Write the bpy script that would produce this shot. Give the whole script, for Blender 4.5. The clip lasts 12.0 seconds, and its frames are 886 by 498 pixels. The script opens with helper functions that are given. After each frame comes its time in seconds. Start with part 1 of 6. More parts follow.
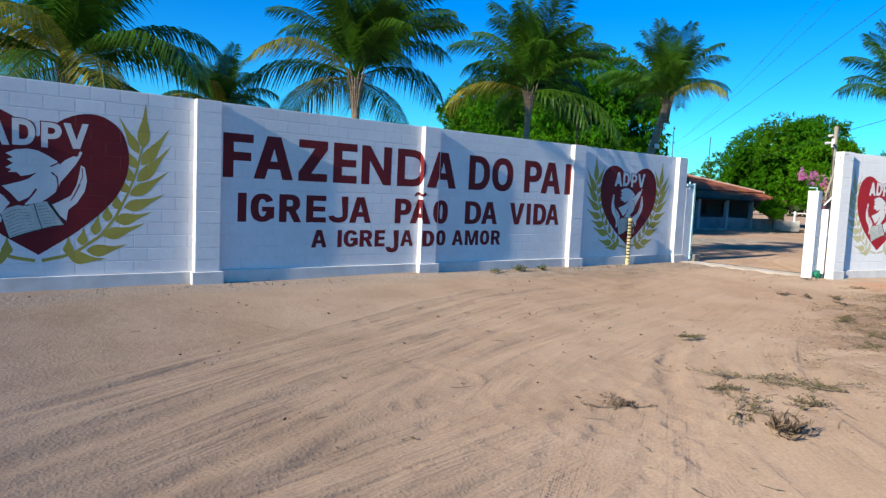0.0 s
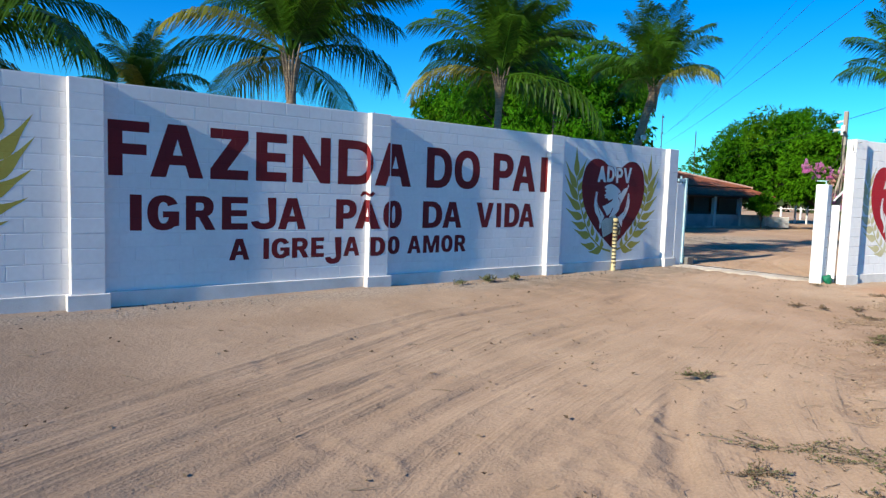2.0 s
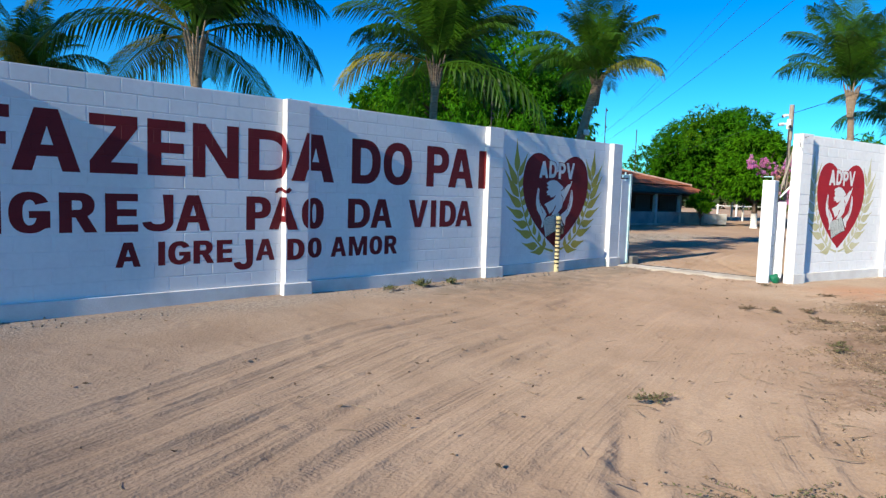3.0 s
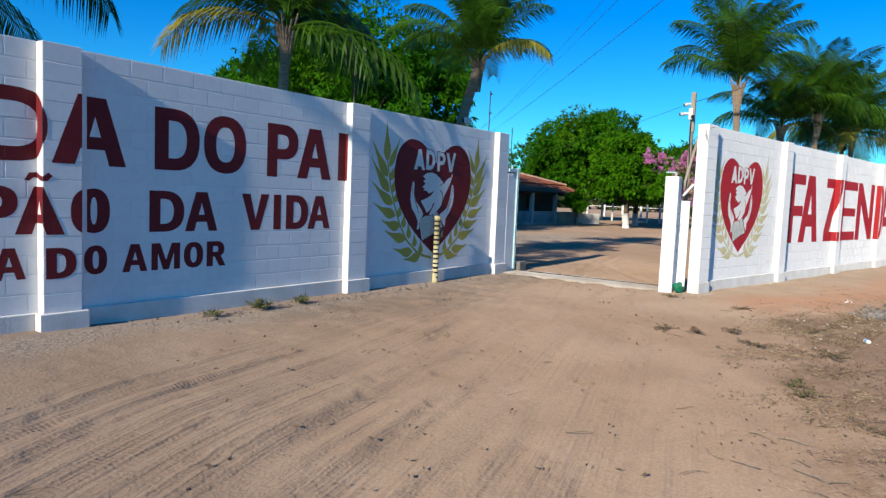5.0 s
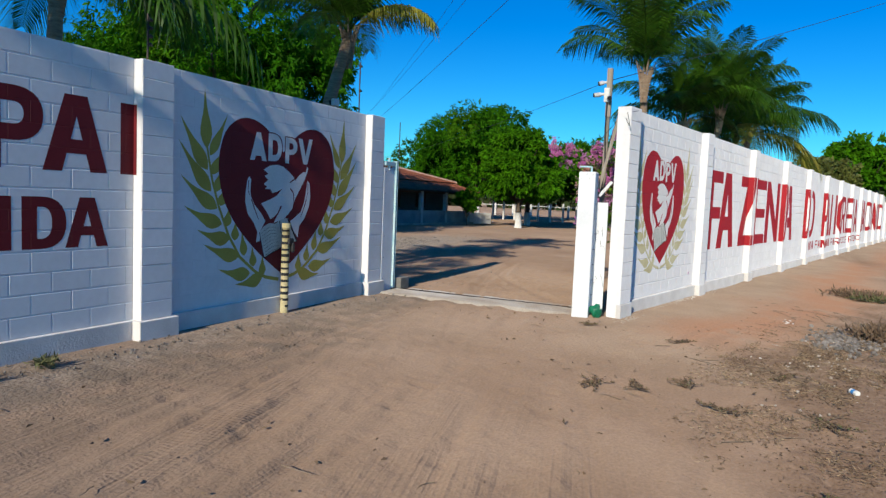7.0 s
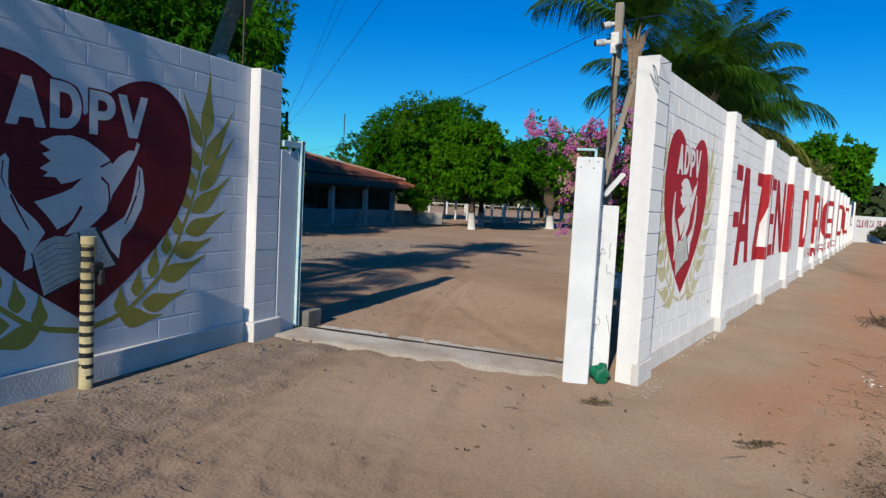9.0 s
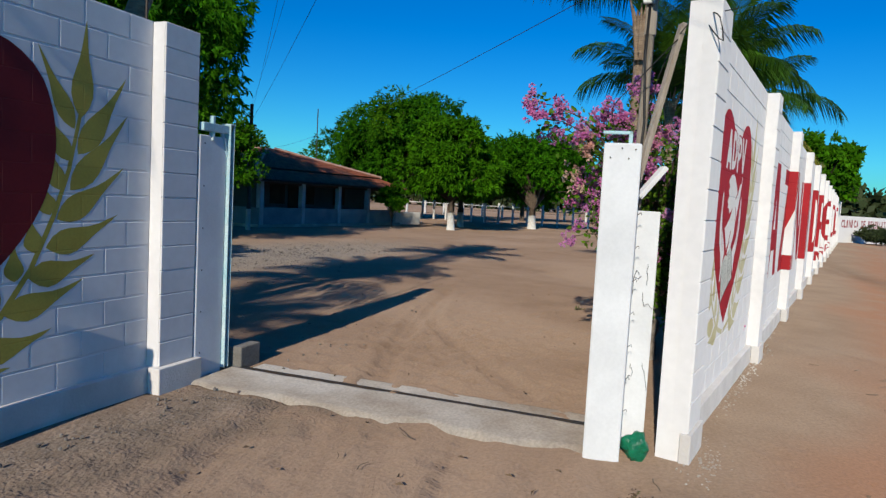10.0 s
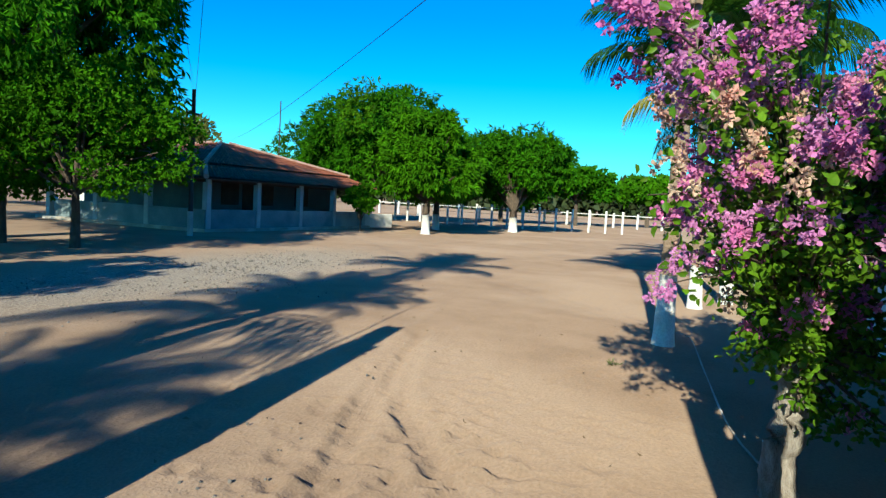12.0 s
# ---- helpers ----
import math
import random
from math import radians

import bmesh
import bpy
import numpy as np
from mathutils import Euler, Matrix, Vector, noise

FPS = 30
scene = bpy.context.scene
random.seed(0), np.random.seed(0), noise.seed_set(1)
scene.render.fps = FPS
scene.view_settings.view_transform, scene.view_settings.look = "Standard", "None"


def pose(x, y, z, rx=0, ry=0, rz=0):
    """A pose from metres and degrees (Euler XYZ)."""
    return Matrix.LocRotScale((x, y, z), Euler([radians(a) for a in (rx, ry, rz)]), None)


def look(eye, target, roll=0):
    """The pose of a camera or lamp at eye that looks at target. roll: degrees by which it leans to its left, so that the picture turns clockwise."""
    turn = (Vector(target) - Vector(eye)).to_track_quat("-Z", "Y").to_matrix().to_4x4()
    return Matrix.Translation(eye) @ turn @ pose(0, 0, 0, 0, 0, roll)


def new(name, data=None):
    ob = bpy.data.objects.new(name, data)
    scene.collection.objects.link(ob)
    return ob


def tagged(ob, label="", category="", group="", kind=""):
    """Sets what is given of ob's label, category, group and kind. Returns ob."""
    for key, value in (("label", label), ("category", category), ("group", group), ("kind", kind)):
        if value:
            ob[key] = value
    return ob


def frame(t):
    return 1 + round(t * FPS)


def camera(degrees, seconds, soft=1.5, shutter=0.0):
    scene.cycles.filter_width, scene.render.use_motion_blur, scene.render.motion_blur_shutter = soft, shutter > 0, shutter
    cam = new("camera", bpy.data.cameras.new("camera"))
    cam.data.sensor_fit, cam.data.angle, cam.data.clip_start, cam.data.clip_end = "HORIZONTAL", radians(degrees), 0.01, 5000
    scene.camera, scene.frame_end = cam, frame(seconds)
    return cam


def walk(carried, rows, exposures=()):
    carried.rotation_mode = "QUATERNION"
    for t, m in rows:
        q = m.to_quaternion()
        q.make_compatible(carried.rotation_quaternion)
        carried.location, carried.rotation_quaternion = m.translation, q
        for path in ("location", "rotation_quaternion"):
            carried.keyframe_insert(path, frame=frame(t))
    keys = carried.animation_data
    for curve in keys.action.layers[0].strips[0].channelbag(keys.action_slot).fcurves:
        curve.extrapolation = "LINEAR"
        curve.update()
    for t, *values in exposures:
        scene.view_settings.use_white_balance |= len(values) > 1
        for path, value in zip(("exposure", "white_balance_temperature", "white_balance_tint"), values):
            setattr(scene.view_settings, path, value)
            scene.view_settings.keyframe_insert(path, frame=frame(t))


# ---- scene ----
from mathutils import geometry

cam = camera(67.3, 12.0, soft=1.35)
PATH = [
    (0, (-14.826, -10.77, 1.612), (-13.596, -9.201, 1.446), 2.6),
    (0.5, (-14.417, -10.392, 1.634), (-13.187, -8.823, 1.468), 2.5),
    (1, (-13.969, -10.06, 1.633), (-12.741, -8.49, 1.467), 2.3),
    (1.5, (-13.539, -9.751, 1.623), (-12.312, -8.18, 1.457), 2.1),
    (2, (-13.096, -9.464, 1.623), (-11.833, -7.922, 1.457), 1.9),
    (2.5, (-12.671, -9.186, 1.591), (-11.348, -7.695, 1.426), 1.8),
    (3, (-12.179, -8.807, 1.602), (-10.795, -7.372, 1.436), 1.8),
    (5, (-10.13, -7.229, 1.545), (-8.505, -6.074, 1.388), 2.4),
    (5.5, (-9.586, -6.894, 1.582), (-7.908, -5.818, 1.426), 2.3),
    (6, (-8.881, -6.617, 1.598), (-7.155, -5.618, 1.444), 2.3),
    (6.5, (-8.152, -6.309, 1.597), (-6.382, -5.389, 1.446), 2.4),
    (7, (-7.45, -5.979, 1.606), (-5.66, -5.1, 1.456), 2.4),
    (7.2, (-7.177, -5.88, 1.608), (-5.38, -5.015, 1.458), 2.5),
    (8.8, (-4.455, -4.797, 1.623), (-2.611, -4.036, 1.475), 3.2),
    (9, (-4.139, -4.662, 1.624), (-2.29, -3.916, 1.476), 3.0),
    (9.5, (-3.262, -4.317, 1.653), (-1.399, -3.604, 1.503), 3.1),
    (10, (-2.43, -4.008, 1.656), (-0.557, -3.322, 1.507), 3.1),
    (10.5, (-1.627, -3.712, 1.666), (0.254, -3.049, 1.52), 3.0),
    (11, (-0.835, -3.425, 1.683), (1.055, -2.787, 1.537), 2.9),
    (11.5, (-0.029, -3.146, 1.692), (1.867, -2.525, 1.548), 2.9),
    (12, (0.773, -2.846, 1.705), (2.671, -2.232, 1.56), 3.2),
]
EXPOSURES = [(0.0, 0.34, 6500, 10), (2.5, 0.32, 6500, 10), (5.0, 0.05, 6500, 10), (7.0, -0.28, 6420, 10), (9.0, -0.55, 6330, 11), (10.0, -0.58, 6330, 11), (10.5, -0.44, 6350, 9), (11.0, -0.10, 6350, 5), (11.5, 0.30, 6300, 2), (12.0, 0.32, 6250, -2)]
walk(cam, [(t, look(eye, target, roll)) for t, eye, target, roll in PATH], EXPOSURES)

# ---- sky and sun ----
SUN_ELEV, SUN_OFF = radians(23.0), radians(3.2)
world = bpy.data.worlds.new("world")
scene.world = world
world.use_nodes = True
wn, wl = world.node_tree.nodes, world.node_tree.links
wn.clear()
sky = wn.new("ShaderNodeTexSky")
sky.sky_type, sky.sun_disc = "NISHITA", False
sky.sun_elevation, sky.sun_rotation = SUN_ELEV, radians(266.6)
sky.air_density, sky.dust_density, sky.ozone_density = 1.0, 0.3, 2.5
deep = wn.new("ShaderNodeHueSaturation")
deep.inputs["Saturation"].default_value = 1.6
back = wn.new("ShaderNodeBackground")
back.inputs["Strength"].default_value = 0.115
out = wn.new("ShaderNodeOutputWorld")
wl.new(sky.outputs[0], deep.inputs["Color"])
tint = wn.new("ShaderNodeMix")
tint.data_type, tint.blend_type = "RGBA", "MULTIPLY"
tint.inputs[0].default_value = 1.0
tint.inputs[7].default_value = (0.27, 1.03, 1.40, 1)
wl.new(deep.outputs[0], tint.inputs[6])
wl.new(tint.outputs[2], back.inputs[0])
wl.new(back.outputs[0], out.inputs[0])
sun = new("sun", bpy.data.lights.new("sun", "SUN"))
sun.data.energy, sun.data.angle, sun.data.color = 5.6, radians(0.55), (1.0, 0.90, 0.73)
sun.matrix_world = look((0, 0, 30), (math.cos(SUN_OFF) * math.cos(SUN_ELEV), math.sin(SUN_OFF) * math.cos(SUN_ELEV), 30 - math.sin(SUN_ELEV)))


# ---- materials ----
def material(name, a, b, scale=6.0, rough=0.7, bump=0.2, fine=60.0, c=None, patch=0.6, spec=0.3, metal=0.0, island=0.0, rand=0.0, coords="Object", stretch=(1, 1, 1), dist=0.02, thin=0.0, grain=(0.82, 1.12), matt=0.5):
    """Two colours mixed by coarse noise, a third in larger patches, fine grain in colour and relief."""
    m = bpy.data.materials.new(name)
    m.use_nodes = True
    n, l = m.node_tree.nodes, m.node_tree.links
    p = n["Principled BSDF"]
    tc, mp = n.new("ShaderNodeTexCoord"), n.new("ShaderNodeMapping")
    mp.inputs["Scale"].default_value = stretch
    if coords == "World":
        l.new(n.new("ShaderNodeNewGeometry").outputs["Position"], mp.inputs[0])
    else:
        l.new(tc.outputs[coords], mp.inputs[0])

    def nz(s, detail=4):
        t = n.new("ShaderNodeTexNoise")
        t.inputs["Scale"].default_value, t.inputs["Detail"].default_value = s, detail
        l.new(mp.outputs[0], t.inputs["Vector"])
        return t

    def mix(fac, x, y, mode="MIX"):
        k = n.new("ShaderNodeMix")
        k.data_type, k.blend_type = "RGBA", mode
        for sock, v in ((k.inputs[0], fac), (k.inputs[6], x), (k.inputs[7], y)):
            if isinstance(v, (int, float)):
                sock.default_value = v
            elif isinstance(v, tuple):
                sock.default_value = (*v[:3], 1)
            else:
                l.new(v, sock)
        return k.outputs[2]

    def ramp(sock, lo, hi):
        r = n.new("ShaderNodeMapRange")
        r.inputs[1].default_value, r.inputs[2].default_value = lo, hi
        l.new(sock, r.inputs[0])
        return r.outputs[0]
    big, small = nz(scale), nz(fine, 3)
    col = mix(ramp(big.outputs[0], 0.35, 0.65), a, b)
    if c:
        far = nz(scale * 0.23, 3)
        col = mix(ramp(far.outputs[0], patch, patch + 0.14), col, c)
    g = n.new("ShaderNodeMapRange")
    g.inputs[1].default_value, g.inputs[2].default_value, g.inputs[3].default_value, g.inputs[4].default_value = 0.3, 0.7, *grain
    l.new(small.outputs[0], g.inputs[0])
    col = mix(1.0, col, g.outputs[0], "MULTIPLY")
    for on, source in ((island, "ISLAND"), (rand, "OBJECT")):
        if on:
            s = n.new("ShaderNodeNewGeometry").outputs["Random Per Island"] if source == "ISLAND" else n.new("ShaderNodeObjectInfo").outputs["Random"]
            r = n.new("ShaderNodeMapRange")
            r.inputs[3].default_value, r.inputs[4].default_value = 1 - on, 1 + on * 0.6
            l.new(s, r.inputs[0])
            col = mix(1.0, col, r.outputs[0], "MULTIPLY")
    l.new(col, p.inputs["Base Color"])
    p.inputs["Roughness"].default_value, p.inputs["Metallic"].default_value = rough, metal
    p.inputs["Specular IOR Level"].default_value = spec
    p.inputs["Diffuse Roughness"].default_value = matt
    if bump:
        add = n.new("ShaderNodeMath")
        add.operation = "ADD"
        l.new(small.outputs[0], add.inputs[0])
        l.new(big.outputs[0], add.inputs[1])
        bp = n.new("ShaderNodeBump")
        bp.inputs["Strength"].default_value, bp.inputs["Distance"].default_value = bump, dist
        l.new(add.outputs[0], bp.inputs["Height"])
        l.new(bp.outputs[0], p.inputs["Normal"])
    if thin:
        tr = n.new("ShaderNodeBsdfTranslucent")
        l.new(col, tr.inputs[0])
        sh = n.new("ShaderNodeMixShader")
        sh.inputs[0].default_value = thin
        l.new(p.outputs[0], sh.inputs[1])
        l.new(tr.outputs[0], sh.inputs[2])
        l.new(sh.outputs[0], n["Material Output"].inputs[0])
    return m


WHITE = material("white_wall_paint", (0.82, 0.805, 0.795), (0.77, 0.755, 0.75), 1.2, 0.7, 0.20, 14, c=(0.73, 0.71, 0.69), patch=0.62, rand=0.03, coords="World", dist=0.004, grain=(0.965, 1.025))
PLINTH = material("white_plinth_paint", (0.74, 0.71, 0.68), (0.63, 0.60, 0.57), 3, 0.8, 0.4, 50, c=(0.45, 0.42, 0.38), patch=0.66, coords="World", dist=0.012, grain=(0.965, 1.025))
POSTWHITE = material("gate_post_paint", (0.80, 0.81, 0.82), (0.71, 0.72, 0.73), 2.5, 0.65, 0.08, 40, c=(0.55, 0.53, 0.50), patch=0.7, coords="World", dist=0.006, grain=(0.965, 1.025))
BRIGHTRED = material("red_wall_paint", (0.33, 0.022, 0.030), (0.27, 0.018, 0.026), 2.5, 0.7, 0.35, 45, coords="World", dist=0.006)
PAGE = material("pale_grey_paint", (0.62, 0.62, 0.56), (0.52, 0.53, 0.48), 6, 0.75, 0.3, 45, coords="World", dist=0.006)
INK = material("dark_outline_paint", (0.03, 0.035, 0.03), (0.05, 0.05, 0.045), 6, 0.75, 0.2, 45, coords="World")
CONCRETE = material("grey_concrete", (0.44, 0.39, 0.33), (0.36, 0.31, 0.26), 3, 0.9, 0.4, 40, c=(0.62, 0.58, 0.52), patch=0.52, coords="World", dist=0.02)
# Concrete colour darkened to stand for shade on the footing by the gate.
FOOTING = material("shade_darkened_concrete", (0.22, 0.205, 0.18), (0.15, 0.14, 0.125), 5, 0.9, 0.5, 45, c=(0.30, 0.28, 0.25), patch=0.6, coords="World", dist=0.015)
SILL = material("worn_sill_concrete", (0.46, 0.40, 0.33), (0.33, 0.27, 0.21), 2.2, 0.92, 0.45, 45, c=(0.56, 0.52, 0.46), patch=0.53, coords="World", dist=0.010)
STEEL = material("teal_painted_steel", (0.62, 0.74, 0.75), (0.40, 0.62, 0.66), 4, 0.45, 0.1, 60, c=(0.30, 0.22, 0.16), patch=0.74, spec=0.5)
IRON = material("dark_iron", (0.05, 0.05, 0.05), (0.09, 0.06, 0.04), 8, 0.6, 0.2, 60, metal=0.6)
WOOD = material("weathered_grey_wood", (0.42, 0.37, 0.31), (0.30, 0.25, 0.20), 5, 0.85, 0.5, 40, stretch=(6, 6, 0.6), dist=0.01)
PALMBARK = material("palm_bark", (0.38, 0.28, 0.19), (0.25, 0.175, 0.12), 5, 0.9, 0.7, 30, c=(0.36, 0.29, 0.22), stretch=(1, 1, 5), dist=0.03)
BARK = material("grey_brown_bark", (0.16, 0.12, 0.09), (0.10, 0.075, 0.055), 5, 0.9, 0.8, 30, stretch=(3, 3, 1), dist=0.03)
LIME = material("whitewash", (0.80, 0.79, 0.76), (0.70, 0.68, 0.64), 5, 0.85, 0.5, 40, dist=0.015)
PALMLEAF = material("palm_leaf", (0.080, 0.195, 0.012), (0.040, 0.120, 0.009), 1.2, 0.40, 0, 20, c=(0.28, 0.30, 0.02), patch=0.62, spec=0.4, island=0.4, rand=0.35, thin=0.38)
PALMDRY = material("yellowing_palm_leaf", (0.42, 0.36, 0.05), (0.28, 0.29, 0.04), 1.0, 0.5, 0, 20, c=(0.26, 0.16, 0.06), island=0.3, thin=0.30)
MANGO = material("mango_leaf", (0.070, 0.25, 0.005), (0.030, 0.130, 0.004), 0.8, 0.6, 0, 20, c=(0.12, 0.26, 0.008), patch=0.55, spec=0.06, island=0.5, thin=0.35)
LIMELEAF = material("light_green_leaf", (0.085, 0.265, 0.005), (0.042, 0.15, 0.004), 0.9, 0.6, 0, 20, c=(0.14, 0.29, 0.008), island=0.45, thin=0.30, spec=0.06)
SCRUB = material("yellow_green_scrub", (0.15, 0.17, 0.035), (0.10, 0.12, 0.03), 0.9, 0.6, 0, 20, c=(0.20, 0.16, 0.06), island=0.4, thin=0.25)
HEDGE = material("distant_tree_leaf", (0.035, 0.055, 0.018), (0.055, 0.075, 0.022), 0.4, 0.7, 0, 20, island=0.4, thin=0.15)
BOUGLEAF = material("bougainvillea_leaf", (0.16, 0.31, 0.016), (0.085, 0.20, 0.012), 3, 0.4, 0, 30, c=(0.32, 0.38, 0.03), island=0.45, thin=0.35)
BRACT = material("magenta_bract", (0.80, 0.28, 0.56), (0.66, 0.18, 0.48), 3.5, 0.6, 0, 30, c=(0.76, 0.33, 0.48), patch=0.5, island=0.25, thin=0.35)
MAUVE = material("mauve_bract", (0.76, 0.34, 0.64), (0.64, 0.24, 0.55), 3.5, 0.6, 0, 30, c=(0.76, 0.40, 0.64), patch=0.5, island=0.25, thin=0.35)
PALEBARK = material("pale_twisted_bark", (0.42, 0.38, 0.33), (0.26, 0.22, 0.18), 9, 0.9, 0.9, 40, stretch=(3, 3, 1), dist=0.03)
FADED = material("faded_bract", (0.80, 0.46, 0.38), (0.74, 0.56, 0.42), 4, 0.65, 0, 30, island=0.3, thin=0.35)
TWIG = material("dry_twig", (0.26, 0.20, 0.14), (0.17, 0.13, 0.09), 10, 0.9, 0, 30, island=0.3)
STRAW = material("dry_straw", (0.42, 0.31, 0.19), (0.20, 0.13, 0.08), 8, 0.85, 0, 30, island=0.5)
DRYLEAF = material("dead_leaf", (0.13, 0.088, 0.058), (0.20, 0.135, 0.085), 8, 0.85, 0, 30, island=0.5)
WEED = material("dusty_weed", (0.13, 0.15, 0.06), (0.18, 0.17, 0.08), 6, 0.8, 0, 30, island=0.4, thin=0.2)
STONE = material("pale_rubble", (0.25, 0.225, 0.20), (0.17, 0.145, 0.125), 9, 0.9, 0.4, 50, island=0.5)
TILE = material("terracotta_tile", (0.36, 0.125, 0.065), (0.26, 0.085, 0.05), 1.6, 0.85, 0.3, 30, c=(0.16, 0.08, 0.06), patch=0.6, island=0.35, dist=0.02)
RIDGE = material("pale_ridge_tile", (0.52, 0.36, 0.28), (0.42, 0.26, 0.20), 3, 0.85, 0.3, 30)
# Render colour darkened and blued to carry the verandah's shade; pale worn patches on top.
HOUSEWALL = material("shade_dark_house_render", (0.125, 0.18, 0.195), (0.09, 0.13, 0.145), 1.0, 0.85, 0.4, 30, c=(0.30, 0.29, 0.27), patch=0.6, coords="World", dist=0.015)
PARAPET = material("weathered_verandah_paint", (0.27, 0.32, 0.33), (0.19, 0.24, 0.25), 1.3, 0.85, 0.3, 30, c=(0.50, 0.47, 0.43), patch=0.58, coords="World", dist=0.012)
COLUMN = material("pale_column_paint", (0.50, 0.53, 0.52), (0.38, 0.42, 0.42), 1.6, 0.85, 0.3, 30, c=(0.30, 0.32, 0.31), patch=0.62, coords="World", dist=0.012)
ROOMDARK = material("dark_timber", (0.045, 0.035, 0.028), (0.07, 0.05, 0.04), 3, 0.7, 0.2, 30)
PVC = material("cream_plastic_pipe", (0.60, 0.52, 0.30), (0.50, 0.42, 0.22), 5, 0.5, 0.15, 40, c=(0.35, 0.28, 0.16), patch=0.66)
BLACK = material("black_plastic", (0.02, 0.02, 0.022), (0.035, 0.035, 0.035), 6, 0.5, 0.1, 40)
CAMWHITE = material("white_plastic", (0.75, 0.74, 0.70), (0.66, 0.65, 0.60), 6, 0.45, 0.05, 40)
GREENBAG = material("green_plastic_bag", (0.012, 0.20, 0.10), (0.010, 0.15, 0.08), 9, 0.4, 0.5, 40, spec=0.5)
BLUE = material("blue_paint", (0.05, 0.25, 0.60), (0.04, 0.20, 0.50), 4, 0.6, 0.1, 40)


# ---- mesh helpers ----
def link(name, bm, mat, parent=None, label="", smooth=False):
    me = bpy.data.meshes.new(name)
    bm.to_mesh(me)
    bm.free()
    return link_mesh(name, me, mat, parent, label, smooth)


def link_mesh(name, me, mat, parent=None, label="", smooth=False):
    for m in (mat if isinstance(mat, (list, tuple)) else [mat]):
        me.materials.append(m)
    if smooth:
        me.polygons.foreach_set("use_smooth", [True] * len(me.polygons))
    ob = new(name, me)
    if parent:
        ob.parent = parent
    if label:
        ob["label"] = label
    return ob


def part(name, bm, mat, parent, label="", smooth=False):
    return link(name, bm, mat, parent, label, smooth)


def raw(name, verts, faces, mat, parent=None, label="", smooth=False):
    me = bpy.data.meshes.new(name)
    me.from_pydata([tuple(map(float, v)) for v in verts], [], [tuple(map(int, f)) for f in faces])
    return link_mesh(name, me, mat, parent, label, smooth)


def box(bm, x0, x1, y0, y1, z0, z1, bevel=0.0, seg=1):
    r = bmesh.ops.create_cube(bm, size=1, matrix=Matrix.LocRotScale(((x0 + x1) / 2, (y0 + y1) / 2, (z0 + z1) / 2), None, (x1 - x0, y1 - y0, z1 - z0)))
    if bevel:
        es = list({e for v in r["verts"] for e in v.link_edges})
        bmesh.ops.bevel(bm, geom=es, offset=bevel, segments=seg, affect="EDGES", profile=0.5)
    return bm


def boxed(*a, **k):
    return box(bmesh.new(), *a, **k)


def tube(bm, pts, radii, sides=10, cap=True):
    """A round bar along points, with a radius at each."""
    rings, pts = [], [Vector(p) for p in pts]
    for i, p in enumerate(pts):
        d = (pts[min(i + 1, len(pts) - 1)] - pts[max(i - 1, 0)]).normalized()
        side = d.cross(Vector((0, 0, 1)) if abs(d.z) < 0.95 else Vector((1, 0, 0))).normalized()
        up = side.cross(d)
        r = radii[i] if isinstance(radii, (list, tuple)) else radii
        rings.append([bm.verts.new(p + r * (math.cos(a) * side + math.sin(a) * up)) for a in [2 * math.pi * k / sides for k in range(sides)]])
    for a, b in zip(rings, rings[1:]):
        for k in range(sides):
            bm.faces.new((a[k], a[(k + 1) % sides], b[(k + 1) % sides], b[k]))
    if cap:
        bm.faces.new(rings[0])
        bm.faces.new(rings[-1][::-1])
    return bm


def holder(name, x=0.0, y=0.0, z=0.0, turn=0.0):
    ob = new(name)
    ob.empty_display_size = 0.2
    ob.matrix_basis = pose(x, y, z, 0, 0, turn)
    return ob


# ---- ground ----
WALL_TURN, WALL_AT = -11.3, (2.086, -3.979)
RDIR = (math.cos(radians(WALL_TURN)), math.sin(radians(WALL_TURN)))


def lattice(x, y, size, seed):
    """Smooth random values from -1 to 1 on a plane."""
    u, v = x / size + seed * 17.31, y / size - seed * 9.7
    i, j = np.floor(u), np.floor(v)
    f, g = u - i, v - j
    f, g = f * f * (3 - 2 * f), g * g * (3 - 2 * g)

    def h(a, b):
        s = np.sin(a * 127.1 + b * 311.7 + seed * 74.7) * 43758.5453
        return 2 * (s - np.floor(s)) - 1
    return (h(i, j) * (1 - f) + h(i + 1, j) * f) * (1 - g) + (h(i, j + 1) * (1 - f) + h(i + 1, j + 1) * f) * g


def seg_dist(x, y, a, b):
    ax, ay, bx, by = a[0], a[1], b[0] - a[0], b[1] - a[1]
    t = np.clip(((x - ax) * bx + (y - ay) * by) / (bx * bx + by * by), 0, 1)
    return np.hypot(x - ax - t * bx, y - ay - t * by), t


def smooth01(t):
    t = np.clip(t, 0, 1)
    return t * t * (3 - 2 * t)


def base_height(x, y):
    far = (WALL_AT[0] + 60 * RDIR[0], WALL_AT[1] + 60 * RDIR[1])
    d = np.minimum(np.minimum(seg_dist(x, y, (-40, -0.2), (2.1, -0.2))[0], seg_dist(x, y, (2.1, -0.2), WALL_AT)[0]), seg_dist(x, y, WALL_AT, far)[0])
    line = np.where(x < 2.1, -0.2, WALL_AT[1] + (x - WALL_AT[0]) * RDIR[1] / RDIR[0])
    outside = (y < line)
    return np.where(outside, -0.13 * smooth01(d / 4.5), 0.0)


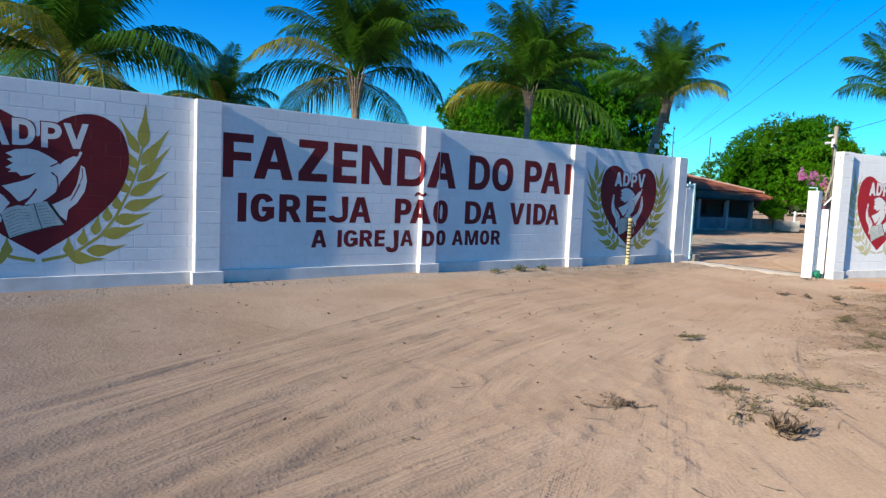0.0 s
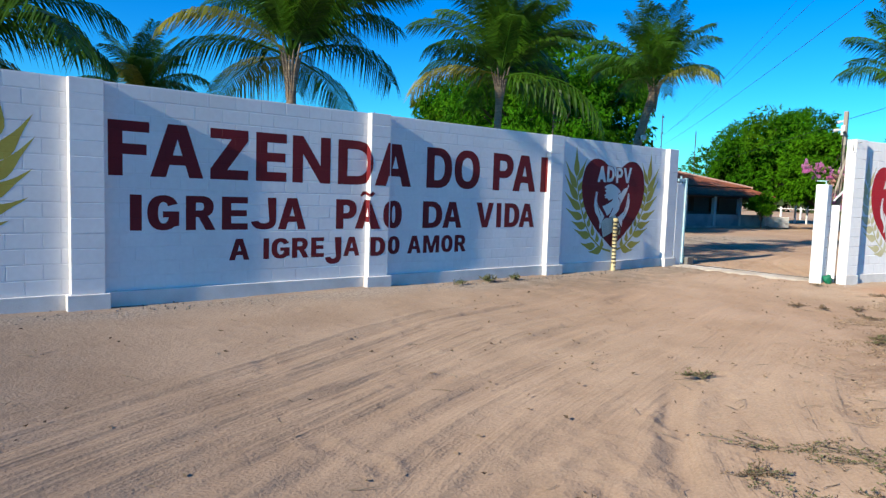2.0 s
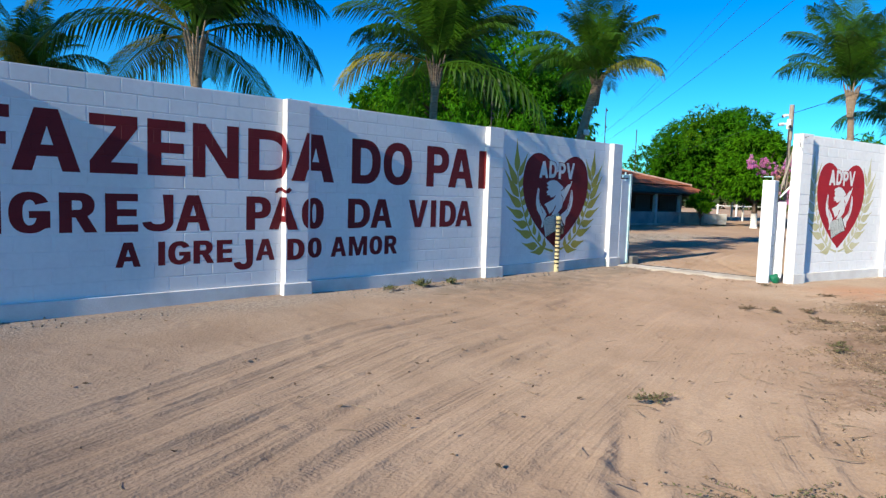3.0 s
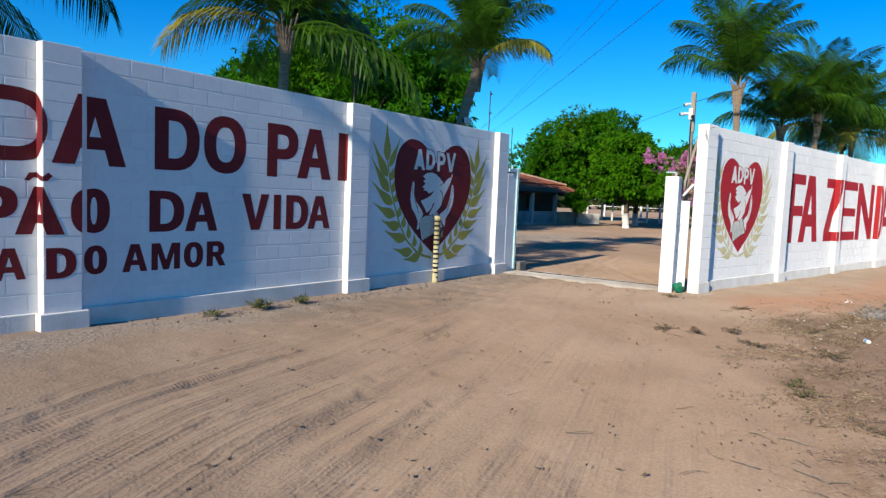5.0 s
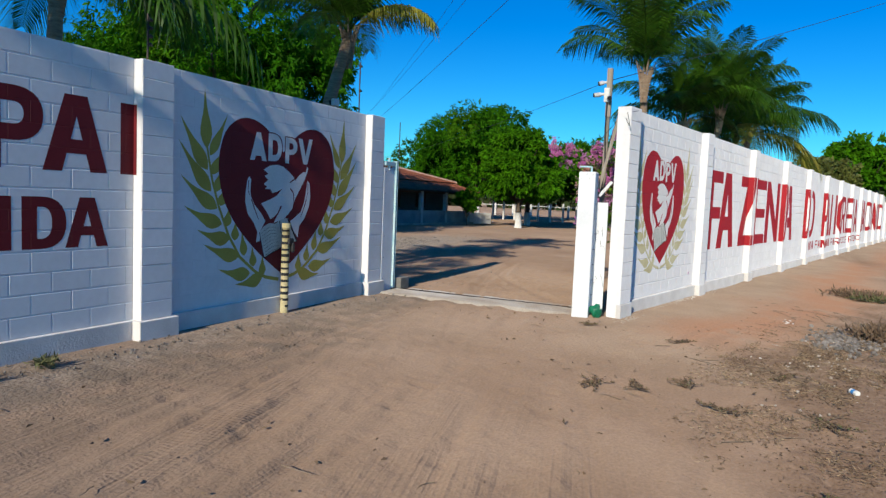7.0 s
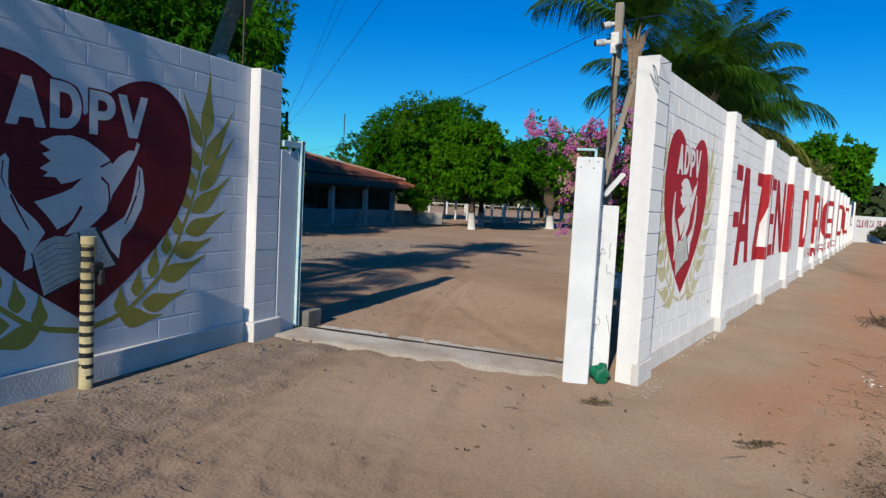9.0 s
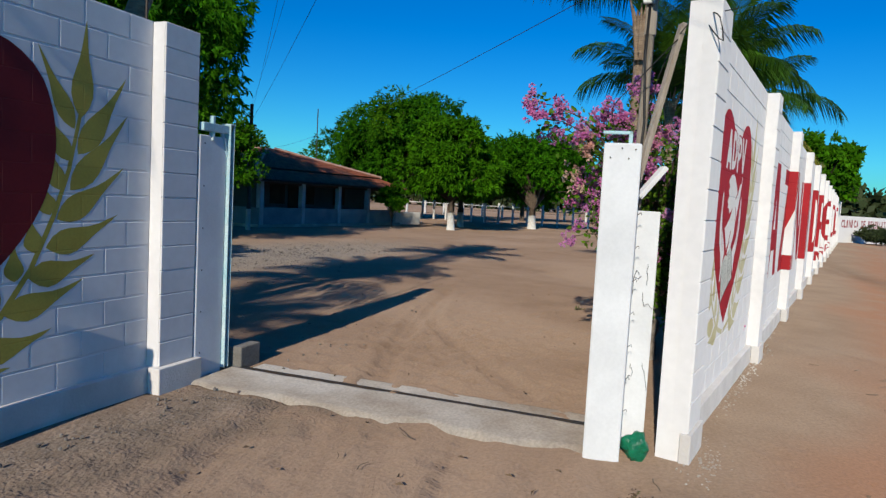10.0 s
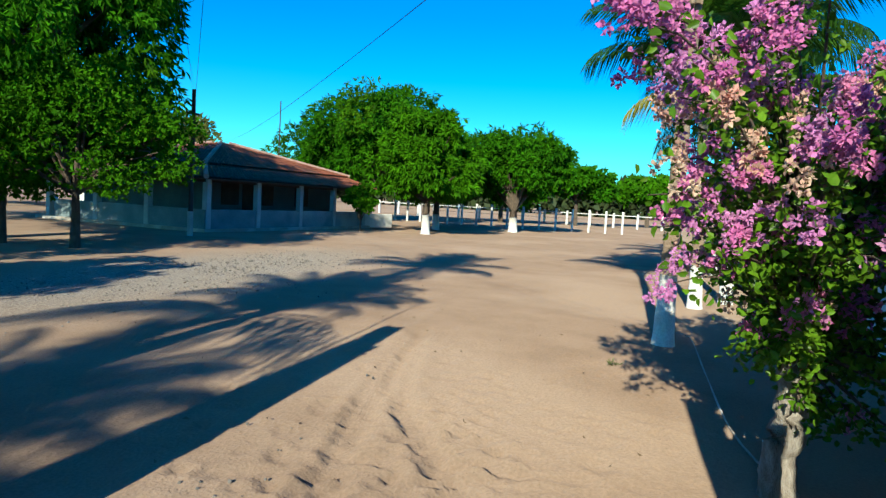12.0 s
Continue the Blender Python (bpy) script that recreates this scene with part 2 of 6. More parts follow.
def curve_through(pts, step=0.3):
    out = []
    p = [np.array(q, float) for q in pts]
    p = [2 * p[0] - p[1], *p, 2 * p[-1] - p[-2]]
    for a, b, c, d in zip(p, p[1:], p[2:], p[3:]):
        n = max(2, int(np.linalg.norm(c - b) / step))
        for k in range(n):
            t = k / n
            out.append(0.5 * (2 * b + (c - a) * t + (2 * a - 5 * b + 4 * c - d) * t * t + (3 * b - a - 3 * c + d) * t ** 3))
    return out + [p[-2]]


WAYS = [
    [(-24, -9.5), (-14.4, -6.4), (-11.3, -5.1), (-7.5, -4.1), (-3.3, -3.3), (2.2, -1.9), (8, -1.0), (18, 0.9)],
    [(-24, -10.0), (-14.4, -6.0), (-11.2, -4.6), (-7, -3.0), (-2, -2.3), (2.2, -1.8), (8, -0.7), (18, 1.6)],
    [(-21, -13.4), (-12.3, -7.8), (-9.4, -6.1), (-5.5, -4.9), (-2.0, -3.9), (2.5, -2.3), (9, -1.3), (18, 0.4)],
    [(-14, -14.5), (-10.4, -9.6), (-8.2, -7.4), (-5.2, -5.9), (-2, -5.2), (3, -6.2), (12, -8.2)],
    [(-26, -8.6), (-14, -8.0), (-7, -6.8), (0, -6.4), (8, -7.6), (22, -10.6)],
    [(-12, -14.5), (-9.4, -10.2), (-7.6, -8.4), (-5.0, -7.2), (-1, -6.9), (6, -8.0), (14, -9.8)],
]
TRACKS = [(0.006, [(-9.3, -7.5), (-8.9, -7.0), (-8.0, -6.5), (-7.2, -6.0), (-6.2, -5.7), (-4.5, -5.6)]), (0.006, [(-8.6, -7.6), (-8.0, -7.1), (-7.3, -6.45), (-6.6, -6.2), (-5.6, -6.1), (-4.2, -6.3)]), (0.004, [(-9.6, -7.6), (-9.0, -6.7), (-8.3, -6.1), (-7.4, -5.6)]), (0.042, [(2.4, -1.66), (3.31, -1.37), (4.39, -1.04), (6.39, -0.48), (9, 0.1)]), (0.042, [(3.1, -2.85), (3.74, -2.32), (4.49, -1.79), (5.41, -1.18), (6.6, -0.6), (9, 0.0)])]
track_rnd = random.Random(12)
for way in WAYS:
    for copy in range(3):
        slide, skew = track_rnd.uniform(-0.55, 0.55) * (copy > 0), track_rnd.uniform(-0.25, 0.25) * (copy > 0)
        for gauge in (-0.72, 0.72):
            line = []
            for k, (x, y) in enumerate(way):
                ax, ay = way[max(k - 1, 0)]
                bx, by = way[min(k + 1, len(way) - 1)]
                d = math.hypot(bx - ax, by - ay)
                squeeze = 0.55 if 1.5 < x < 4 else 1.0
                o = gauge + squeeze * (slide + skew * (k - 2.5))
                line.append((x - (by - ay) / d * o, y + (bx - ax) / d * o))
            TRACKS.append((track_rnd.uniform(0.007, 0.020) * (1.0 if copy == 0 else 0.8), line))



def spaced(lo, hi, step, far, grow=1.16):
    core = list(np.arange(lo, hi, step))
    right, left, s = [core[-1] + step], [lo - step], step
    while right[-1] < far:
        s *= grow
        right.append(right[-1] + s)
    s = step
    while left[-1] > -far:
        s *= grow
        left.append(left[-1] - s)
    return np.array(left[::-1] + core + right)


VERGE_X = (-13, -8, -6, -3.8, -2.6, -1.4, 0.5, 1.3, 2.2, 5, 12)
VERGE_Y = (-8.3, -7.6, -6.8, -6.25, -5.8, -5.4, -5.3, -5.5, -6.0, -6.8, -8.3)


def away_from_seams(*maps):
    """1 where the maps run on smoothly, 0 within a few steps of a jump from one track to another."""
    seam = np.zeros(maps[0].shape, bool)
    for f in maps:
        jump = np.abs(np.diff(f, axis=0)) > 0.11
        seam[:-1] |= jump
        seam[1:] |= jump
        jump = np.abs(np.diff(f, axis=1)) > 0.11
        seam[:, :-1] |= jump
        seam[:, 1:] |= jump
    keep = 1.0 - seam
    for _ in range(2):
        low = keep.copy()
        low[1:] = np.minimum(low[1:], keep[:-1])
        low[:-1] = np.minimum(low[:-1], keep[1:])
        low[:, 1:] = np.minimum(low[:, 1:], keep[:, :-1])
        low[:, :-1] = np.minimum(low[:, :-1], keep[:, 1:])
        keep = low
    soft = keep.copy()
    soft[1:-1, 1:-1] = (keep[1:-1, 1:-1] * 2 + keep[:-2, 1:-1] + keep[2:, 1:-1] + keep[1:-1, :-2] + keep[1:-1, 2:]) / 6
    return np.minimum(soft, keep)


def build_ground():
    xs, ys = spaced(-13.5, 8.0, 0.036, 2500), spaced(-10.2, 1.2, 0.036, 2500)
    X, Y = np.meshgrid(xs, ys)
    Z = base_height(X, Y)
    near = np.exp(-((X + 2) ** 2 + (Y + 3) ** 2) / 30.0 ** 2)
    wob = 0.028 * lattice(X, Y, 2.3, 1) + 0.008 * lattice(X, Y, 0.7, 2) + 0.0022 * lattice(X, Y, 0.23, 3) + 0.0013 * lattice(X, Y, 0.1, 4)
    Z += near * wob
    s_map, mask, e_map = np.zeros_like(X), np.zeros_like(X), np.zeros_like(X)
    box_in = (X > -24) & (X < 22) & (Y > -14) & (Y < 5)
    px, py = X[box_in], Y[box_in]
    relief, sm, mk, em, m2 = (np.zeros_like(px) for _ in range(5))
    for k, (deep_by, pts) in enumerate(TRACKS):
        line = curve_through(pts)
        best, where, run = np.full(px.shape, 9.0), np.zeros_like(px), 0.0
        for a, b in zip(line, line[1:]):
            span = float(np.linalg.norm(b - a))
            sel = (px > min(a[0], b[0]) - 0.6) & (px < max(a[0], b[0]) + 0.6) & (py > min(a[1], b[1]) - 0.6) & (py < max(a[1], b[1]) + 0.6)
            d, t = seg_dist(px[sel], py[sel], a, b)
            cur, w = best[sel], where[sel]
            hit = d < cur
            cur[hit], w[hit] = d[hit], (run + t * span)[hit]
            best[sel], where[sel] = cur, w
            run += span
        fade = 0.45 + 0.55 * np.clip(0.5 + lattice(px, py, 1.7, 20 + k), 0, 1)
        if k in (3, 4):
            fade = 1.0
        wander = 0.012 * lattice(px, py, 0.3, 40 + k)
        e = best + wander
        dent = 0.8 * deep_by * (-(1 - smooth01((e - 0.05) / 0.12)) + 0.5 * np.exp(-((e - 0.19) / 0.075) ** 2))
        inside = 1 - 0.55 * smooth01((px - 1.5) / 1.5) * (k > 4)
        relief += dent * fade * inside
        bars = np.sin(where * 2 * math.pi / 0.17 + 9 * best) * (1 - smooth01((e - (0.16 if k in (3, 4) else 0.10)) / 0.06))
        if k in (3, 4):
            relief += 0.0080 * bars * (0.5 + 0.8 * lattice(px, py, 0.3, 140 + k))
        m = (1 - smooth01((e - 0.12) / 0.03)) * fade * inside
        m2 = np.maximum(m2, np.minimum(m, mk))
        use = m > mk
        sm[use], mk[use], em[use] = where[use], m[use], best[use]
    # broad worn lanes: long streaks dragged along the way
    so, sr, sb, s2 = np.zeros_like(px), np.zeros_like(px), np.zeros_like(px), np.zeros_like(px)
    for k in (0, 1, 2, 3, 4):
        line, wide = curve_through(WAYS[k]), (1.9, 1.3, 2.3, 1.1, 1.2)[k]
        best, offs, where, run = np.full(px.shape, 9.0), np.zeros_like(px), np.zeros_like(px), 0.0
        for a, b in zip(line, line[1:]):
            span = float(np.linalg.norm(b - a))
            sel = (px > min(a[0], b[0]) - 2) & (px < max(a[0], b[0]) + 2) & (py > min(a[1], b[1]) - 2) & (py < max(a[1], b[1]) + 2)
            d, t = seg_dist(px[sel], py[sel], a, b)
            side = np.sign((b[0] - a[0]) * (py[sel] - a[1]) - (b[1] - a[1]) * (px[sel] - a[0]))
            cur, w, of = best[sel], where[sel], offs[sel]
            hit = d < cur
            cur[hit], w[hit], of[hit] = d[hit], (run + t * span)[hit], (d * side)[hit]
            best[sel], where[sel], offs[sel] = cur, w, of
            run += span
        o = offs + 0.05 * lattice(px, py, 1.6, 60 + k)
        m = (1 - smooth01((best - 0.6 * wide) / (0.5 * wide))) * (0.5 + 0.5 * smooth01(0.6 + lattice(px, py, 2.2, 70 + k)))
        m *= 1 - 0.85 * smooth01((px + 4.0) / 4.0)
        streak = lattice(o, where / 7, 0.20, 80 + k) + 0.9 * lattice(o, where / 9, 0.11, 90 + k)
        relief += 0.0105 * m * streak
        s2 = np.maximum(s2, np.minimum(m, sb))
        use = m > sb
        so[use], sr[use], sb[use] = (offs + 11.0 * k)[use], where[use], m[use]
    Z[box_in] += relief
    b_off, b_run, b_map = np.zeros_like(X), np.zeros_like(X), np.zeros_like(X)
    b_off[box_in], b_run[box_in], b_map[box_in] = so, sr, sb * smooth01((sb - s2) / 0.13)
    s_map[box_in], mask[box_in], e_map[box_in] = sm, mk * smooth01((mk - m2) / 0.25), em
    mask *= away_from_seams(s_map, e_map)
    b_map *= away_from_seams(b_run, b_off)
    rng = np.random.default_rng(5)
    spots = [(rng.normal(-9.6, 1.3), rng.normal(-7.6, 0.6)) for _ in range(260)] + [(rng.normal(-5, 2.8), rng.normal(-7.6, 1.3)) for _ in range(320)] + [(rng.uniform(-11, 3), rng.uniform(-6.5, -1.2)) for _ in range(260)] + [(rng.uniform(2.7, 9), rng.uniform(-3.2, 0.8)) for _ in range(200)] + [(rng.normal(4.2, 0.9), rng.normal(-1.6, 0.5)) for _ in range(260)] + [(rng.uniform(-4.5, 1.9), rng.uniform(-5.0, -0.5)) for _ in range(420)]
    for cx, cy in spots:
        r, dd, an = rng.uniform(0.04, 0.11), rng.uniform(0.004, 0.011) * (1.7 if cx > 2.6 else 1.0), rng.uniform(0, math.pi)
        i0, i1, j0, j1 = np.searchsorted(ys, cy - 0.45), np.searchsorted(ys, cy + 0.45), np.searchsorted(xs, cx - 0.45), np.searchsorted(xs, cx + 0.45)
        qx, qy = X[i0:i1, j0:j1] - cx, Y[i0:i1, j0:j1] - cy
        u, v = (qx * math.cos(an) + qy * math.sin(an)) / (1.7 * r), (qy * math.cos(an) - qx * math.sin(an)) / r
        q = np.sqrt(u * u + v * v)
        Z[i0:i1, j0:j1] += -dd * np.exp(-q * q * 1.6) + 0.55 * dd * np.exp(-((q - 1.35) / 0.35) ** 2)
    h, w = X.shape
    me = bpy.data.meshes.new("ground")
    me.vertices.add(h * w)
    me.vertices.foreach_set("co", np.stack([X, Y, Z], -1).reshape(-1))
    idx = np.arange(h * w).reshape(h, w)
    quads = np.stack([idx[:-1, :-1], idx[:-1, 1:], idx[1:, 1:], idx[1:, :-1]], -1).reshape(-1)
    n = len(quads) // 4
    me.loops.add(4 * n)
    me.loops.foreach_set("vertex_index", quads.astype(np.int32))
    me.polygons.add(n)
    me.polygons.foreach_set("loop_start", np.arange(n, dtype=np.int32) * 4)
    me.polygons.foreach_set("use_smooth", np.ones(n, bool))
    me.update(calc_edges=True)
    gravel = np.exp(-(((X - 12) / 7.5) ** 2 + ((Y - 6.0) / 2.3) ** 2) ** 2)
    gravel = np.maximum(gravel, 0.6 * np.exp(-(Y + 0.45 + 0.3 * lattice(X, Y, 0.8, 9)) ** 2 / 0.22) * (X < 1.95))
    line = WALL_AT[1] + (X - WALL_AT[0]) * RDIR[1] / RDIR[0]
    earth = smooth01(1 - np.abs(Y - line + 2.0 + 0.6 * lattice(X, Y, 1.9, 12)) / 1.3) * smooth01((X - 0.2) / 2)
    litter = smooth01(0.25 + 1.2 * lattice(X, Y, 0.7, 14)) * np.exp(-((X - 0.8) / 2.6) ** 2 - ((Y + 6.9) / 0.95) ** 2)
    litter = np.maximum(litter, smooth01(0.05 + 1.2 * lattice(X, Y, 0.5, 15)) * np.exp(-((X + 4.5) / 4.5) ** 2 - ((Y + 8.2) / 1.1) ** 2))
    verge = smooth01((np.interp(X, VERGE_X, VERGE_Y) - Y + 0.35 * lattice(X, Y, 0.6, 16)) / 0.7) * (X > -40) * (Y > -14)
    verge *= smooth01((X + 8.5) / 3.5) * smooth01((Y + 10.5 + 0.8 * lattice(X, Y, 1.5, 21)) / 2.5)
    litter = np.maximum(litter, verge * smooth01(0.62 + 0.55 * lattice(X + 0.3 * Y, Y, 0.95, 18) + 0.5 * lattice(X, Y + 0.4 * X, 0.33, 19)))
    dirt = 0.8 * np.exp(-((Y + 0.9 + 0.5 * lattice(X, Y, 1.3, 17)) / 1.0) ** 2) * smooth01((X + 6.5) / 3) * (X < 2.05)
    pale = np.maximum(smooth01((-2.5 - X) / 6.0) * (0.75 - 0.25 * smooth01((-6 - X) / 3)), 0.8 * smooth01((X + 1.0) / 2) * smooth01((-3.0 - Y) / 1.6))
    for key, values in (("pale", pale), ("dirt", dirt), ("tread", s_map), ("across", e_map), ("track", mask), ("lane_side", b_off), ("lane_run", b_run), ("lane", b_map), ("gravel", gravel), ("earth", earth), ("litter", litter)):
        me.attributes.new(key, "FLOAT", "POINT").data.foreach_set("value", values.reshape(-1).astype(np.float32))
    return link_mesh("ground", me, sand_material())


def sand_material():
    m = bpy.data.materials.new("dry_sand")
    m.use_nodes = True
    n, l = m.node_tree.nodes, m.node_tree.links
    p = n["Principled BSDF"]
    p.inputs["Roughness"].default_value, p.inputs["Specular IOR Level"].default_value = 0.95, 0.15
    p.inputs["Diffuse Roughness"].default_value = 1.0
    pos = n.new("ShaderNodeNewGeometry").outputs["Position"]

    def nz(s, d=4):
        t = n.new("ShaderNodeTexNoise")
        t.inputs["Scale"].default_value, t.inputs["Detail"].default_value = s, d
        l.new(pos, t.inputs["Vector"])
        return t.outputs[0]

    def attr(key):
        a = n.new("ShaderNodeAttribute")
        a.attribute_name = key
        return a.outputs["Fac"]

    def rng(s, a, b, c=0.0, d=1.0):
        r = n.new("ShaderNodeMapRange")
        for k, v in zip((1, 2, 3, 4), (a, b, c, d)):
            r.inputs[k].default_value = v
        l.new(s, r.inputs[0])
        return r.outputs[0]

    def math2(op, a, b):
        k = n.new("ShaderNodeMath")
        k.operation = op
        for sock, v in zip(k.inputs, (a, b)):
            if isinstance(v, (int, float)):
                sock.default_value = v
            else:
                l.new(v, sock)
        return k.outputs[0]

    def mix(f, a, b, mode="MIX"):
        k = n.new("ShaderNodeMix")
        k.data_type, k.blend_type = "RGBA", mode
        for sock, v in ((k.inputs[0], f), (k.inputs[6], a), (k.inputs[7], b)):
            if isinstance(v, (int, float)):
                sock.default_value = v
            elif isinstance(v, tuple):
                sock.default_value = (*v, 1)
            else:
                l.new(v, sock)
        return k.outputs[2]
    mid, fine, broad = nz(1.3), nz(38, 5), nz(0.22, 3)
    col = mix(rng(mid, 0.35, 0.65), (0.278, 0.192, 0.133), (0.236, 0.160, 0.109))
    col = mix(rng(broad, 0.48, 0.64), col, (0.312, 0.222, 0.158))
    col = mix(math2("MULTIPLY", attr("pale"), 0.7), col, mix(rng(mid, 0.35, 0.65), (0.335, 0.255, 0.182), (0.285, 0.212, 0.150)))
    col = mix(math2("MULTIPLY", attr("earth"), rng(mid, 0.2, 0.5)), col, (0.330, 0.180, 0.108))
    col = mix(attr("gravel"), col, mix(rng(nz(26, 2), 0.42, 0.58), (0.190, 0.158, 0.130), (0.34, 0.295, 0.245)))
    col = mix(math2("MULTIPLY", attr("dirt"), rng(nz(2.6, 4), 0.3, 0.62)), col, (0.160, 0.125, 0.095))
    col = mix(math2("MULTIPLY", attr("litter"), rng(nz(11, 5), 0.26, 0.54)), col, (0.185, 0.122, 0.082))
    col = mix(math2("MULTIPLY", attr("track"), 0.35), col, (0.232, 0.162, 0.116))
    specks = rng(nz(120, 2), 0.66, 0.72)
    col = mix(math2("MULTIPLY", specks, 0.6), col, (0.12, 0.088, 0.065))
    col = mix(1.0, col, rng(fine, 0.3, 0.7, 0.86, 1.1), "MULTIPLY")
    l.new(col, p.inputs["Base Color"])
    wave = math2("MULTIPLY", math2("SINE", math2("ADD", math2("MULTIPLY", attr("tread"), 150.0), math2("MULTIPLY", attr("across"), 45.0)), 0.0), rng(nz(0.9, 2), 0.45, 0.58))
    def streaks(side, run, fine_by, long_by):
        v = n.new("ShaderNodeCombineXYZ")
        l.new(math2("MULTIPLY", attr(side), fine_by), v.inputs[0])
        l.new(math2("MULTIPLY", attr(run), long_by), v.inputs[1])
        t = n.new("ShaderNodeTexNoise")
        t.inputs["Scale"].default_value, t.inputs["Detail"].default_value = 1.0, 2
        l.new(v.outputs[0], t.inputs["Vector"])
        return t.outputs[0]
    lines = math2("MULTIPLY", math2("SUBTRACT", streaks("across", "tread", 42.0, 0.9), 0.5), 3.2)
    drag = math2("MULTIPLY", math2("SUBTRACT", streaks("lane_side", "lane_run", 17.0, 0.35), 0.5), attr("lane"))
    ribs = math2("MULTIPLY", math2("ADD", math2("MULTIPLY", wave, 0.0014), math2("MULTIPLY", math2("MULTIPLY", lines, rng(nz(2.2, 3), 0.42, 0.6)), 0.0062)), attr("track"))
    grain = math2("ADD", math2("MULTIPLY", fine, 0.010), math2("MULTIPLY", nz(7, 5), 0.013))
    grain = math2("ADD", grain, math2("MULTIPLY", math2("MULTIPLY", nz(30, 2), math2("MAXIMUM", math2("MAXIMUM", attr("gravel"), attr("dirt")), attr("litter"))), 0.03))
    bp = n.new("ShaderNodeBump")
    bp.inputs["Strength"].default_value, bp.inputs["Distance"].default_value = 0.9, 1.0
    l.new(math2("ADD", math2("ADD", ribs, math2("MULTIPLY", drag, 0.024)), grain), bp.inputs["Height"])
    l.new(bp.outputs[0], p.inputs["Normal"])
    return m


tagged(build_ground(), "pale dry sandy ground with tyre tracks and gravel patches", "ground", kind="structure")


def height(x, y):
    return float(base_height(np.array(float(x)), np.array(float(y))))


# ---- block walls ----
PLINTH_TOP, COURSES, BLOCK = 0.195, 14, 0.392
block_meshes = {}


def block_mesh(w, h, depth, mat):
    key = (round(w, 3), round(h, 3), round(depth, 3), mat.name)
    if key not in block_meshes:
        bm = boxed(0, w, 0, depth, 0, h, bevel=0.004)
        me = bpy.data.meshes.new("block")
        bm.to_mesh(me)
        bm.free()
        me.materials.append(mat)
        block_meshes[key] = me
    return block_meshes[key]


def jointed(name, a, b, course, rough=0.7):
    """Wall paint over block joints: colour with grain, and the joints as shallow grooves."""
    m = material(name, a, b, 2.5, rough, 0, 45, coords="World", grain=(0.93, 1.05))
    n, l = m.node_tree.nodes, m.node_tree.links
    tc, sp, cb = n.new("ShaderNodeTexCoord"), n.new("ShaderNodeSeparateXYZ"), n.new("ShaderNodeCombineXYZ")
    l.new(tc.outputs["Object"], sp.inputs[0])
    l.new(sp.outputs[0], cb.inputs[0])
    l.new(sp.outputs[2], cb.inputs[1])
    br = n.new("ShaderNodeTexBrick")
    br.offset, br.inputs["Scale"].default_value, br.inputs["Mortar Size"].default_value = 0.5, 1.0, 0.006
    br.inputs["Mortar Smooth"].default_value = 0.4
    br.inputs["Brick Width"].default_value, br.inputs["Row Height"].default_value = BLOCK, course
    l.new(cb.outputs[0], br.inputs["Vector"])
    bp = n.new("ShaderNodeBump")
    bp.invert = True
    bp.inputs["Strength"].default_value, bp.inputs["Distance"].default_value = 0.7, 0.006
    l.new(br.outputs["Fac"], bp.inputs["Height"])
    l.new(bp.outputs[0], n["Principled BSDF"].inputs["Normal"])
    return m


COURSE_L, COURSE_R = (2.91 - PLINTH_TOP) / COURSES, (3.02 - PLINTH_TOP) / COURSES
P_RED = jointed("dark_red_paint_on_blocks", (0.185, 0.011, 0.016), (0.145, 0.009, 0.014), COURSE_L)
P_OLIVE = jointed("ochre_green_paint_on_blocks", (0.48, 0.40, 0.075), (0.42, 0.34, 0.060), COURSE_L)
P_WHITE = jointed("white_paint_on_blocks", (0.78, 0.75, 0.72), (0.72, 0.70, 0.67), COURSE_L)
R_RED = jointed("red_paint_on_blocks", (0.42, 0.014, 0.022), (0.35, 0.012, 0.020), COURSE_R)
R_OLIVE = jointed("pale_ochre_paint_on_blocks", (0.62, 0.57, 0.36), (0.55, 0.49, 0.27), COURSE_R)
R_WHITE = jointed("white_emblem_paint_on_blocks", (0.78, 0.75, 0.72), (0.72, 0.70, 0.67), COURSE_R)
PROUD = 0.125


def put(ob, m):
    ob.matrix_basis = m
    return ob


def wall_panel(name, m, x0, x1, top, course, blocks=True, label="", back=0.15):
    """A run of block wall between two pillars: core, plinth, and one piece for each block."""
    rnd = random.Random(name)
    core = link(name, boxed(0, x1 - x0, 0.0036, back, 0, top), WHITE)
    put(core, m @ pose(x0, 0, 0))
    tagged(core, label or "white-painted concrete block wall panel", "wall", kind="structure")
    bm = boxed(0, x1 - x0, -0.055, 0.010, -0.25, PLINTH_TOP, bevel=0.008, seg=2)
    part("plinth", bm, PLINTH, core, "smooth rendered plinth, sand-stained")
    if blocks:
        for r in range(COURSES):
            x = -BLOCK * (0.5 if r % 2 else 0.0)
            while x < x1 - x0 - 0.02:
                a, b = max(x, 0.0), min(x + BLOCK, x1 - x0)
                if b - a > 0.05:
                    o = new("block", block_mesh(b - a - 0.013, course - 0.013, 0.03, WHITE))
                    o.parent = core
                    o.matrix_basis = pose(a + 0.0065, rnd.uniform(-0.0003, 0.0003), PLINTH_TOP + r * course + 0.0065, rnd.uniform(-0.05, 0.05), 0, rnd.uniform(-0.05, 0.05))
                x += BLOCK
    return core


